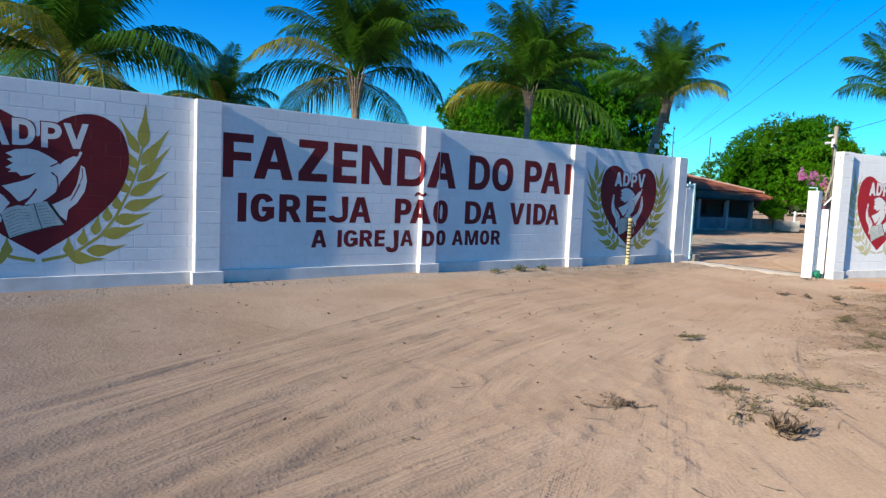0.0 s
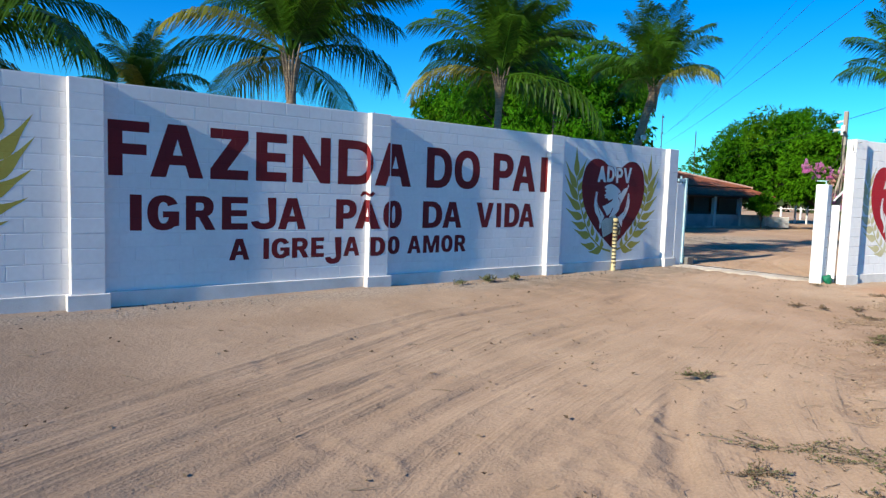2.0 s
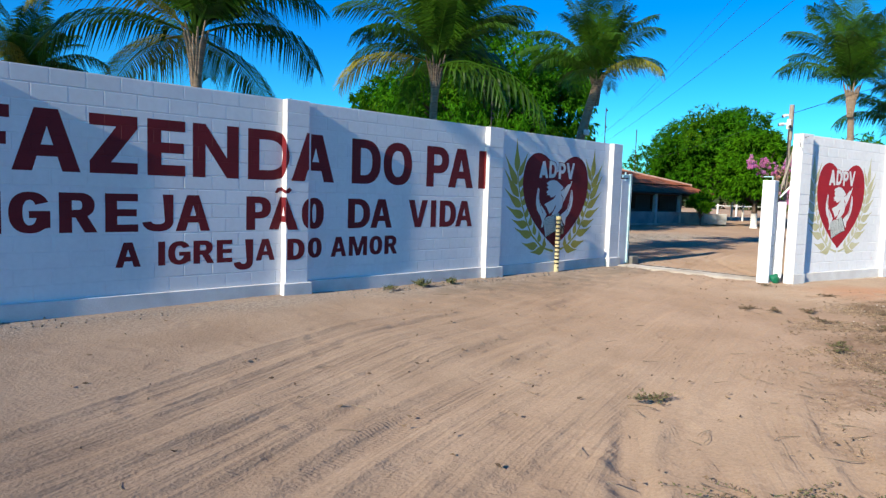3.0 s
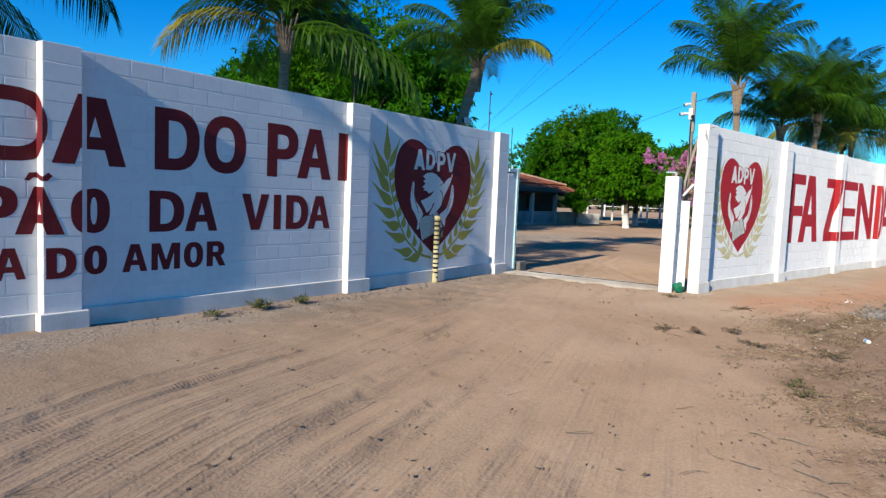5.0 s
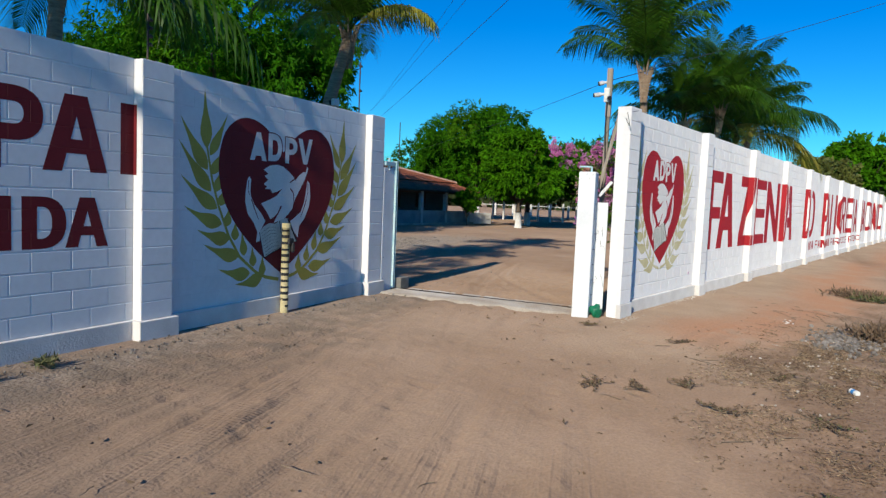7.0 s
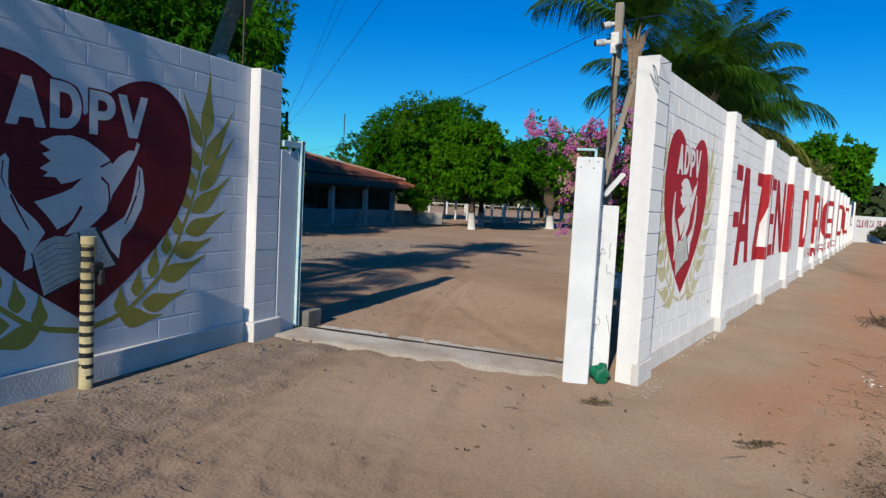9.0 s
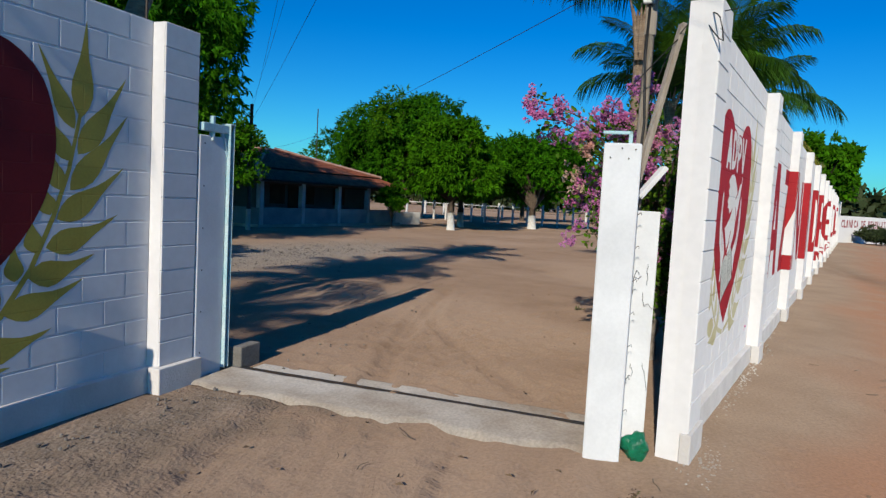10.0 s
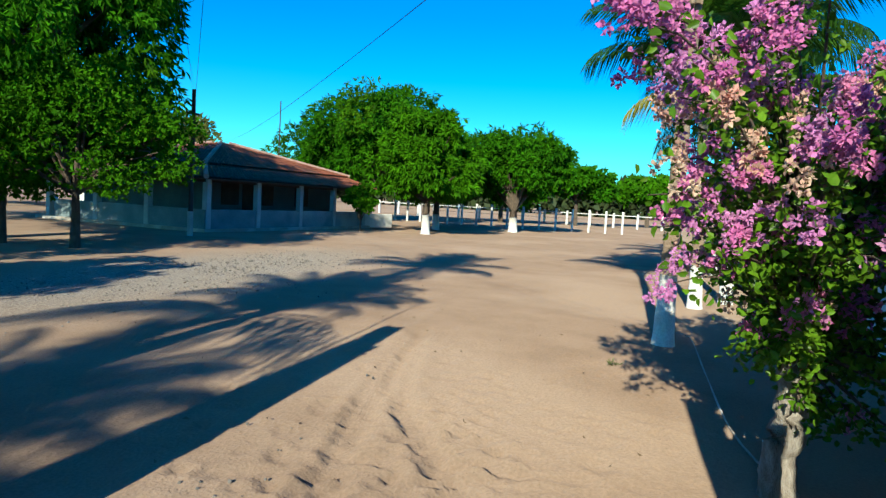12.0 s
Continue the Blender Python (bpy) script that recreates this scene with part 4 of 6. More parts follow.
def east_line(text, u0, u1, z0, z1, mat, gap=0.1):
    """A line of evenly spread letters along the east wall."""
    widths = {"I": 0.4, " ": 0.45, "M": 1.15}
    total = sum(widths.get(c, 1.0) for c in text)
    u = u0
    for c in text:
        w = widths.get(c, 1.0) * (u1 - u0) / total
        if c != " ":
            letter(c, u + w * gap, u + w * (1 - gap), z0, z1, host_r, mat, PILLARS_R, 0.19, 0.135)
        u += w


EAST_1 = "F 4.40 5.38 A 5.15 6.42 Z 6.85 7.80 E 7.86 9.35 N 9.42 10.95 D 11.16 11.60 A 11.62 13.0 D 14.75 15.22 O 15.30 16.80 P 18.45 18.92 A 18.92 20.3 I 20.4 20.75".split()
for ch, u0, u1 in zip(EAST_1[0::3], EAST_1[1::3], EAST_1[2::3]):
    letter(ch, float(u0), float(u1), 0.83, 2.39, host_r, R_RED, PILLARS_R, 0.225, 0.15)
east_line("IGREJA PAO DA VIDA", 21.5, 43.0, 0.85, 2.40, R_RED, 0.07)
east_line("UMA FAMILIA PARA VOCE PERTENCER", 15.3, 31.0, 0.42, 0.70, R_RED, 0.09)


# ---- gateway ----
def worn_slab(x0, x1, y0, y1, top, ragged, seed):
    """A low slab of poured concrete: uneven top, broken front edge sinking under the sand."""
    nx, ny = 26, 110
    xs, ys = np.linspace(0, 1, nx), np.linspace(y0, y1, ny)
    U, Y = np.meshgrid(xs, ys)
    front = x0 + ragged * (0.6 * lattice(Y, Y * 0, 0.55, seed) + 0.35 * lattice(Y, Y * 0, 0.16, seed + 1))
    X = front + (x1 - front) * U
    Z = top + 0.004 * lattice(X, Y, 0.5, seed + 2) + 0.0025 * lattice(X, Y, 0.09, seed + 3) - 0.045 * np.clip(1 - U / 0.12, 0, 1) ** 2
    verts = list(zip(X.ravel().tolist(), Y.ravel().tolist(), Z.ravel().tolist())) + list(zip(X.ravel().tolist(), Y.ravel().tolist(), [-0.2] * (nx * ny)))
    n, faces = nx * ny, []
    for b in range(ny - 1):
        for a in range(nx - 1):
            p = b * nx + a
            faces += [(p, p + 1, p + nx + 1, p + nx), (n + p, n + p + nx, n + p + nx + 1, n + p + 1)]
    rim = [a for a in range(nx)] + [b * nx + nx - 1 for b in range(1, ny)] + [(ny - 1) * nx + a for a in range(nx - 2, -1, -1)] + [b * nx for b in range(ny - 2, 0, -1)]
    for p, q in zip(rim, rim[1:] + rim[:1]):
        faces.append((p, n + p, n + q, q))
    return verts, faces


sill = raw("gate_sill", *worn_slab(2.02, 2.60, -3.50, -0.16, 0.012, 0.18, 91), SILL, smooth=True)
inner = raw("inner_sill", *worn_slab(2.632, 2.86, -3.50, -0.32, 0.008, 0.0, 95), SILL, sill, "earth-stained strip behind the gate rail", True)
tagged(sill, "worn concrete sill across the gateway, dusted with sand", "sill", kind="structure")
part("gate_rail", boxed(2.602, 2.630, -3.50, -0.16, -0.05, 0.024, bevel=0.003), IRON, sill, "rusty iron gate rail")

post = holder("gate_post", 2.12, -0.130)
part("shaft", boxed(0, 0.345, 0.0, 0.19, -0.1, 2.09, bevel=0.010, seg=2), POSTWHITE, post)
for k in range(6):
    b = bmesh.new()
    bmesh.ops.create_cone(b, cap_ends=True, segments=8, radius1=0.006, radius2=0.006, depth=0.006, matrix=pose(0.06, -0.001, 0.22 + 0.36 * k, 90, 0, 0))
    part("bolt", b, IRON, post)
tagged(post, "white-painted concrete gate post with bolt heads", "post")

gate = holder("gate_channel", 2.50, -0.165)
part("web", boxed(-0.03, 0.03, 0.078, 0.088, 0.03, 2.20, bevel=0.002), STEEL, gate)
part("flange", boxed(-0.03, -0.022, 0.0, 0.077, 0.03, 2.20, bevel=0.002), STEEL, gate)
part("flange", boxed(0.022, 0.03, 0.0, 0.077, 0.03, 2.20, bevel=0.002), STEEL, gate)
part("top_plate", boxed(-0.035, 0.035, -0.005, 0.092, 2.20, 2.215, bevel=0.002), STEEL, gate)
tagged(gate, "pale teal steel channel post receiving the gate", "gate post")
arm = bmesh.new()
box(arm, 2.14, 2.468, -0.150, -0.100, 2.125, 2.195, bevel=0.004)
box(arm, 2.26, 2.29, -0.147, -0.103, 2.05, 2.26, bevel=0.004)
tube(arm, [(2.40, -0.125, 2.13), (2.475, -0.125, 1.93)], 0.016, 6)
tagged(link("gate_bracket", arm, STEEL), "pale steel guide bracket on the gate post", "bracket")
tagged(link("concrete_footing", boxed(2.60, 2.89, -0.25, 0.25, -0.1, 0.20, bevel=0.012, seg=2), FOOTING), "low grey concrete footing beside the gate", "footing")

post = holder("gate_post", 2.01, -3.455, 0, -86)
part("shaft", boxed(0, 0.238, 0.0, 0.27, -0.1, 2.08, bevel=0.014, seg=2), POSTWHITE, post)
for x, z in ((0.045, 1.985), (0.16, 1.98), (0.115, 2.045), (0.20, 2.04)):
    b = bmesh.new()
    bmesh.ops.create_cone(b, cap_ends=True, segments=8, radius1=0.005, radius2=0.005, depth=0.01, matrix=pose(x, -0.004, z, 90, 0, 0))
    part("bolt", b, IRON, post)
b = bmesh.new()
box(b, 0.150, 0.175, 0.08, 0.105, 2.08, 2.165, bevel=0.004)
box(b, -0.015, 0.175, 0.08, 0.105, 2.143, 2.165, bevel=0.004)
part("bracket", b, STEEL, post, "pale steel guide arm")
for k in range(8):
    b = tube(bmesh.new(), [(0.240, 0.10, 0.3 + 0.22 * k), (0.262, 0.10, 0.32 + 0.22 * k), (0.266, 0.10, 0.30 + 0.22 * k)], 0.0025, 6)
    part("hook", b, IRON, post)
tagged(post, "white-painted concrete gate post with hooks", "post")

board = link("concrete_board", boxed(0, 0.165, 0, 0.05, 0, 1.65, bevel=0.008, seg=2), POSTWHITE)
board.matrix_basis = pose(2.33, -3.66, 0, 0, 0, -82)
tagged(board, "pale concrete slab standing between post and wall", "slab")
rnd = random.Random(3)
wire = bmesh.new()
for k in range(6):
    q = Vector((2.318, -3.70 - 0.016 * k, rnd.uniform(0.35, 1.35)))
    drift, pts = rnd.uniform(-0.05, 0.05), [q]
    for _ in range(12):
        drift += rnd.uniform(-0.025, 0.025)
        q = q + Vector((0, drift * 0.35, rnd.uniform(-0.03, 0.012)))
        q.y = min(max(q.y, -3.84), -3.68)
        pts.append(q.copy())
    tube(wire, pts, 0.0016, 5)
tagged(link("loose_wire", wire, BLACK), "thin dark loose wire tangled on the slab", "wire", kind="stuff")
bag = bmesh.new()
bmesh.ops.create_icosphere(bag, subdivisions=3, radius=0.078)
for v in bag.verts:
    v.co = v.co * (1 + 0.55 * noise.noise(v.co * 17) + 0.3 * noise.noise(v.co * 38))
    v.co.z = v.co.z * 1.2 + 0.085
bago = link("plastic_bag", bag, GREENBAG, smooth=True)
bago.matrix_basis = pose(2.12, -3.79, 0.0)
tagged(bago, "crumpled green plastic bag beside the gate post", "bag")

pole = holder("camera_pole", 2.80, -3.62)
part("pole", tube(bmesh.new(), [(0, 0, -0.1), (0.02, 0.0, 1.8), (0.04, -0.01, 3.15)], [0.042, 0.038, 0.034], 10), WOOD, pole, "weathered round timber pole", True)
part("post_top", boxed(0.0, 0.07, -0.05, 0.03, 2.95, 3.68, bevel=0.006), WOOD, pole, "squared grey timber top")
part("cable_run", tube(bmesh.new(), [(-0.045, 0.01, 1.75), (-0.03, -0.02, 2.3), (-0.02, 0.01, 2.8), (-0.015, 0.0, 3.2)], 0.010, 6), BLACK, pole, "dark cables tied to the pole", True)
part("junction_box", boxed(-0.05, 0.0, -0.03, 0.05, 3.17, 3.38, bevel=0.008), CAMWHITE, pole)
for a, b in (((-0.01, 0.03, 3.47), (-0.06, 0.13, 3.44)), ((-0.02, 0.04, 3.29), (-0.07, 0.19, 3.27)), ((-0.05, -0.02, 3.24), (-0.14, -0.06, 3.21))):
    a, b = Vector(a), Vector(b)
    c = part("security_camera", tube(bmesh.new(), [a, a.lerp(b, 0.35), a.lerp(b, 0.4), b], [0.020, 0.020, 0.034, 0.034], 12), CAMWHITE, pole, "small white security camera", True)
    part("lens", tube(bmesh.new(), [b, b + (b - a) * 0.12], [0.034, 0.026], 12), BLACK, c)
tagged(pole, "weathered timber pole carrying white security cameras", "pole")


def beam(a, b, w, d):
    """A squared bar from a to b, at the world's origin."""
    a, b = Vector(a), Vector(b)
    bm = boxed(-w / 2, w / 2, -d / 2, d / 2, 0, (b - a).length, bevel=0.004)
    bm.transform(Matrix.Translation(a) @ (b - a).to_track_quat("Z", "Y").to_matrix().to_4x4())
    return bm


tagged(link("timber_brace", beam((2.45, -3.645, 1.85), (2.56, -3.865, 2.96), 0.070, 0.035), WOOD), "grey weathered board leaning behind the pillar", "board")
tagged(link("timber_brace", beam((2.43, -3.66, 1.74), (2.50, -3.82, 1.96), 0.10, 0.035), POSTWHITE), "short white board leaning behind the pillar", "board")

bol = holder("striped_bollard", -0.36, -0.13)
part("pipe", tube(bmesh.new(), [(0, 0, -0.1), (0.004, 0, 0.6), (0.012, 0, 1.14)], 0.052, 18), PVC, bol, "cream plastic pipe", True)
for k in range(13):
    z = 0.06 + 0.085 * k
    part("band", tube(bmesh.new(), [(0.003, 0, z), (0.003, 0, z + 0.028 + 0.006 * (k % 3))], 0.0535, 18), BLACK, bol, "black band")
b = bmesh.new()
box(b, -0.01, 0.10, -0.075, 0.02, 0.90, 0.99, bevel=0.02, seg=2)
box(b, 0.05, 0.10, -0.09, -0.02, 0.80, 0.93, bevel=0.02, seg=2)
part("clamp", b, BLACK, bol, "black clamp")
part("cap", tube(bmesh.new(), [(0.012, 0, 1.13), (0.012, 0, 1.19)], 0.058, 18), PVC, bol)
tagged(bol, "cream pipe bollard with black bands and a clamp", "bollard")


def fence_rod(x, y, z0, z1):
    r = holder("electric_fence_rod", x, y)
    part("rod", tube(bmesh.new(), [(0, 0, z0), (0, 0, z1)], 0.011, 8), IRON, r)
    n = 4
    for k in range(n):
        z = z1 - 0.06 - k * (z1 - z0 - 0.2) / n
        b = bmesh.new()
        bmesh.ops.create_cone(b, cap_ends=True, segments=10, radius1=0.024, radius2=0.016, depth=0.05, matrix=pose(0.03, 0, z, 0, 90, 0))
        part("insulator", b, BLACK, r)
    tagged(r, "thin electric fence rod with dark insulators", "rod")


fence_rod(-2.44, 0.05, 2.88, 3.42)
fence_rod(1.95, 0.30, 2.0, 3.80)
fence_rod(-6.85, 0.10, 2.0, 2.95)


# ---- palms ----
def frond_mesh(seed, length, rise, droop, wide, side_droop, m=74, hang=0.0, broad=0.018):
    """One feather palm leaf: a curved midrib and two rows of narrow hanging leaflets."""
    rg = np.random.default_rng(seed)
    n, verts, faces = 14, [], []
    ang, p, rib = rise, np.zeros(3), [np.zeros(3)]
    for k in range(n):
        ang -= droop / n * (0.4 + 1.4 * k / n)
        p = p + length / n * np.array([math.cos(ang), 0, math.sin(ang)])
        rib.append(p)
    rib = np.array(rib)
    for k, q in enumerate(rib):
        r = 0.026 * (1 - k / n) + 0.004
        verts += [q + (0, r, 0), q + (0, 0, r), q + (0, -r, 0), q + (0, 0, -r)]
    for k in range(n):
        for s in range(4):
            faces.append((4 * k + s, 4 * k + (s + 1) % 4, 4 * k + 4 + (s + 1) % 4, 4 * k + 4 + s))
    for k in range(m):
        t = 0.14 + 0.86 * k / m
        i = min(int(t * n), n - 1)
        base = rib[i] + (rib[i + 1] - rib[i]) * (t * n - i)
        along = (rib[i + 1] - rib[i]) / np.linalg.norm(rib[i + 1] - rib[i])
        up = np.array([-along[2], 0, along[0]])
        ln = wide * (math.sin(math.pi * (0.12 + 0.80 * t)) ** 0.7) * rg.uniform(0.85, 1.1)
        for s in (1, -1):
            fwd = 0.55 + 0.5 * t + rg.uniform(-0.1, 0.1)
            d = np.array([0, s, 0]) * 1.0 + along * fwd + up * (0.25 - side_droop * 0.3) + np.array([0, 0, -hang])
            d /= np.linalg.norm(d)
            mid = base + d * ln * 0.5
            fall = side_droop * rg.uniform(0.7, 1.3)
            tip = mid + (d * 0.5 + np.array([0, 0, -0.5 * fall])) * ln
            w = along * broad
            v = len(verts)
            verts += [base - w * 0.5, base + w * 0.5, mid + w, mid - w, tip]
            faces += [(v, v + 1, v + 2, v + 3), (v + 3, v + 2, v + 4)]
    me = bpy.data.meshes.new("frond")
    me.from_pydata([tuple(map(float, v)) for v in verts], [], faces)
    return me


FRONDS = []
for k, (rise, droop) in enumerate(((1.45, 0.8), (1.30, 1.25), (1.12, 1.6), (0.92, 1.8), (0.66, 1.9), (0.36, 1.8), (0.0, 1.5), (-0.45, 1.0))):
    pair = []
    for j in range(2):
        me = frond_mesh(10 * k + j, 3.0, rise + 0.08 * j, droop * 0.74, 0.84, 0.60 + 0.10 * k + 0.25 * j)
        me.materials.append(PALMLEAF)
        dry = me.copy()
        dry.materials[0] = PALMDRY
        pair.append((me, dry))
    FRONDS.append(pair)
me = frond_mesh(171, 3.0, 0.16, 1.40, 0.68, 0.8, 13, 1.4, 0.033)
me.materials.append(PALMLEAF)
FRONDS.append([(me, me)])


def palm(x, y, crown_z, lean=(0.0, 0.0), size=1.0, seed=0, lime=0.0, count=32, wind=0.25, radius=0.105, dry=0.12, clear=0, deepest=6, extra=(), up=0.95):
    rnd = random.Random(seed)
    tree = holder("coconut_palm", x, y, height(x, y))
    n = 26
    pts, rad = [], []
    for k in range(n + 1):
        t = k / n
        pts.append((lean[0] * t ** 1.6, lean[1] * t ** 1.6, -0.2 + (crown_z + 0.2) * t))
        rad.append(radius * (1.0 + 0.55 * math.exp(-t * 9) - 0.25 * t) * (1.0 + 0.05 * (k % 2)))
    cut = int(n * lime / crown_z) if lime else 0
    part("trunk", tube(bmesh.new(), pts[cut:], rad[cut:], 12), PALMBARK, tree, "ringed grey-brown palm trunk", True)
    if cut:
        part("limewashed_base", tube(bmesh.new(), pts[:cut + 1], rad[:cut + 1], 12), LIME, tree, "whitewashed trunk base", True)
    top = Vector(pts[-1])
    b = bmesh.new()
    for k in range(14):
        a = 2 * math.pi * k / 14
        tube(b, [top + Vector((0.05 * math.cos(a), 0.05 * math.sin(a), -0.40 - 0.12 * (k % 3))), top + Vector((0.11 * math.cos(a), 0.11 * math.sin(a), -0.12 * (k % 2))), top + Vector(((0.14 + 0.05 * (k % 3)) * math.cos(a), (0.14 + 0.05 * (k % 3)) * math.sin(a), 0.12 + 0.1 * (k % 3)))], [0.03, 0.032, 0.012], 5)
    part("leaf_base", b, PALMBARK, tree, "fibrous leaf bases")
    for k in range(count):
        level = int((deepest + 1) * (k / count) ** up)
        a = k * 2.399 + rnd.uniform(-0.25, 0.25)
        if level > 3 and clear and math.sin(a) * clear > 0.15:
            level = 2
        level = min(level, deepest)
        pairs = FRONDS[level]
        me = pairs[rnd.randrange(2)][1 if (level > 3 and rnd.random() < dry * 2.5) else 0]
        o = new("frond", me)
        o.parent = tree
        s = size * rnd.uniform(0.86, 1.08)
        tilt = wind * math.cos(a)
        o.matrix_basis = pose(top.x, top.y, top.z + 0.1, 0, 0, math.degrees(a)) @ pose(0, 0, 0, math.degrees(wind * 0.6 * math.sin(a)), math.degrees(tilt) * 0.5 + rnd.uniform(-5, 5), 0) @ Matrix.Diagonal((s, s, s, 1))
    for a, level, s, old in extra:
        o = new("frond", FRONDS[level][0][old])
        o.parent = tree
        o.matrix_basis = pose(top.x, top.y, top.z + 0.05, 0, 0, a) @ Matrix.Diagonal((s, s, s, 1))
    tagged(tree, "coconut palm with feathery green and yellowing fronds" if not lime else "coconut palm with a whitewashed trunk base", "palm tree", "coconut palms by the wall")
    return tree


palm(-7.65, 1.50, 3.80, (-0.05, 0.0), 0.86, 1, clear=-1, count=30, dry=0.2, deepest=6)
palm(-2.35, 1.9, 4.30, (0.3, 0.2), 0.84, 2, clear=-1, count=36, dry=0.12, deepest=5, up=1.1, extra=((4, 5, 0.9, 0), (10, 4, 1.0, 0), (-46, 8, 1.02, 0), (-68, 8, 1.02, 0), (-96, 8, 0.95, 0)))
palm(2.57, 2.0, 4.85, (1.6, 0.08), 0.80, 3, radius=0.145, wind=0.15, deepest=4, up=1.35, count=26, extra=((190, 5, 0.75, 0), (165, 4, 0.8, 0), (20, 4, 0.7, 1)))
palm(-12.9, 3.4, 3.5, (0.2, 0.0), 1.05, 4, count=30, dry=0.2)
palm(-9.2, 5.4, 3.3, (0.0, 0.0), 0.50, 5, count=30)
palm(9.73, -2.99, 4.72, (-0.75, -0.05), 0.90, 6, lime=1.15, deepest=3, count=21, dry=0.05)
palm(13.76, -3.55, 4.10, (-0.1, 0.15), 0.80, 10, lime=1.0, deepest=4, count=20, dry=0.0)
palm(14.7, -4.15, 4.55, (-0.4, -0.2), 0.86, 7, lime=1.15, deepest=5, count=24, dry=0.02)
palm(18.4, -5.0, 4.3, (0.1, 0.0), 0.95, 8, lime=1.0, dry=0.1, count=26)
palm(21.0, -4.4, 4.7, (0.3, -0.1), 1.0, 9, lime=1.0, dry=0.1, count=26)

lamp = holder("floodlight", 3.42, 1.86)
part("housing", boxed(-0.09, 0.09, -0.06, 0.02, 3.33, 3.47, bevel=0.012), CAMWHITE, lamp)
part("bracket", boxed(-0.02, 0.02, 0.02, 0.12, 3.36, 3.44), IRON, lamp)
tagged(lamp, "small white floodlight fixed to a palm trunk", "floodlight")


# ---- leafy trees ----
def quads(name, verts, n4, mat, parent=None, label="", smooth=False):
    me = bpy.data.meshes.new(name)
    me.vertices.add(len(verts))
    me.vertices.foreach_set("co", verts.astype(np.float32).reshape(-1))
    me.loops.add(4 * n4)
    me.loops.foreach_set("vertex_index", np.arange(4 * n4, dtype=np.int32))
    me.polygons.add(n4)
    me.polygons.foreach_set("loop_start", np.arange(n4, dtype=np.int32) * 4)
    me.update(calc_edges=True)
    return link_mesh(name, me, mat, parent, label, smooth)


def leaf_quads(pos, axis, size, aspect, rg, fold=0.25):
    """Leaves as folded four-cornered blades: base, side, tip, side."""
    n = len(pos)
    axis = axis / np.linalg.norm(axis, axis=1, keepdims=True)
    side = np.cross(axis, rg.normal(size=(n, 3)))
    side /= np.linalg.norm(side, axis=1, keepdims=True) + 1e-9
    nor = np.cross(axis, side)
    ln = (size * rg.uniform(0.7, 1.25, n))[:, None]
    mid = pos + axis * ln * 0.5 + nor * ln * fold * 0.3
    w = ln * aspect * 0.5
    return np.stack([pos, mid + side * w, pos + axis * ln - nor * ln * fold * 0.3, mid - side * w], 1).reshape(-1, 3)


def leaf_blades(name, pos, axis, size, aspect, rg, mat, parent, label=""):
    """Rounded, pointed leaves of six corners, gently folded."""
    n = len(pos)
    axis = axis / np.linalg.norm(axis, axis=1, keepdims=True)
    side = np.cross(axis, rg.normal(size=(n, 3)))
    side /= np.linalg.norm(side, axis=1, keepdims=True) + 1e-9
    nor = np.cross(axis, side)
    ln = (size * rg.uniform(0.7, 1.25, n))[:, None]
    w = ln * aspect * 0.5
    lift = nor * ln * 0.13
    v = np.stack([pos, pos + axis * ln * 0.30 + side * w * 0.92 + lift, pos + axis * ln * 0.68 + side * w * 0.72 + lift, pos + axis * ln - lift, pos + axis * ln * 0.68 - side * w * 0.72 + lift, pos + axis * ln * 0.30 - side * w * 0.92 + lift], 1).reshape(-1, 3)
    base = np.arange(n)[:, None] * 6
    f = np.concatenate([base + np.array([0, 1, 2, 3]), base + np.array([0, 3, 4, 5])], 1).reshape(-1)
    me = bpy.data.meshes.new(name)
    me.vertices.add(6 * n)
    me.vertices.foreach_set("co", v.astype(np.float32).reshape(-1))
    me.loops.add(8 * n)
    me.loops.foreach_set("vertex_index", f.astype(np.int32))
    me.polygons.add(2 * n)
    me.polygons.foreach_set("loop_start", np.arange(2 * n, dtype=np.int32) * 4)
    me.update(calc_edges=True)
    return link_mesh(name, me, mat, parent, label)


def crown_points(lobes, n, rg, shell=0.62):
    """Points near the outside of a group of rounded lobes, with the way out from each."""
    vol = np.array([l[3] * l[4] for l in lobes])
    which = rg.choice(len(lobes), n, p=vol / vol.sum())
    c = np.array([l[:3] for l in lobes])[which]
    r = np.array([(l[3], l[3], l[4]) for l in lobes])[which]
    d = rg.normal(size=(n, 3))
    d /= np.linalg.norm(d, axis=1, keepdims=True)
    bump = 1 + 0.13 * np.sin(7 * d[:, 0] + which) * np.cos(6 * d[:, 2] + 2 * which)
    f = rg.uniform(shell, 1.05, n) * bump
    return c + d * r * f[:, None], d


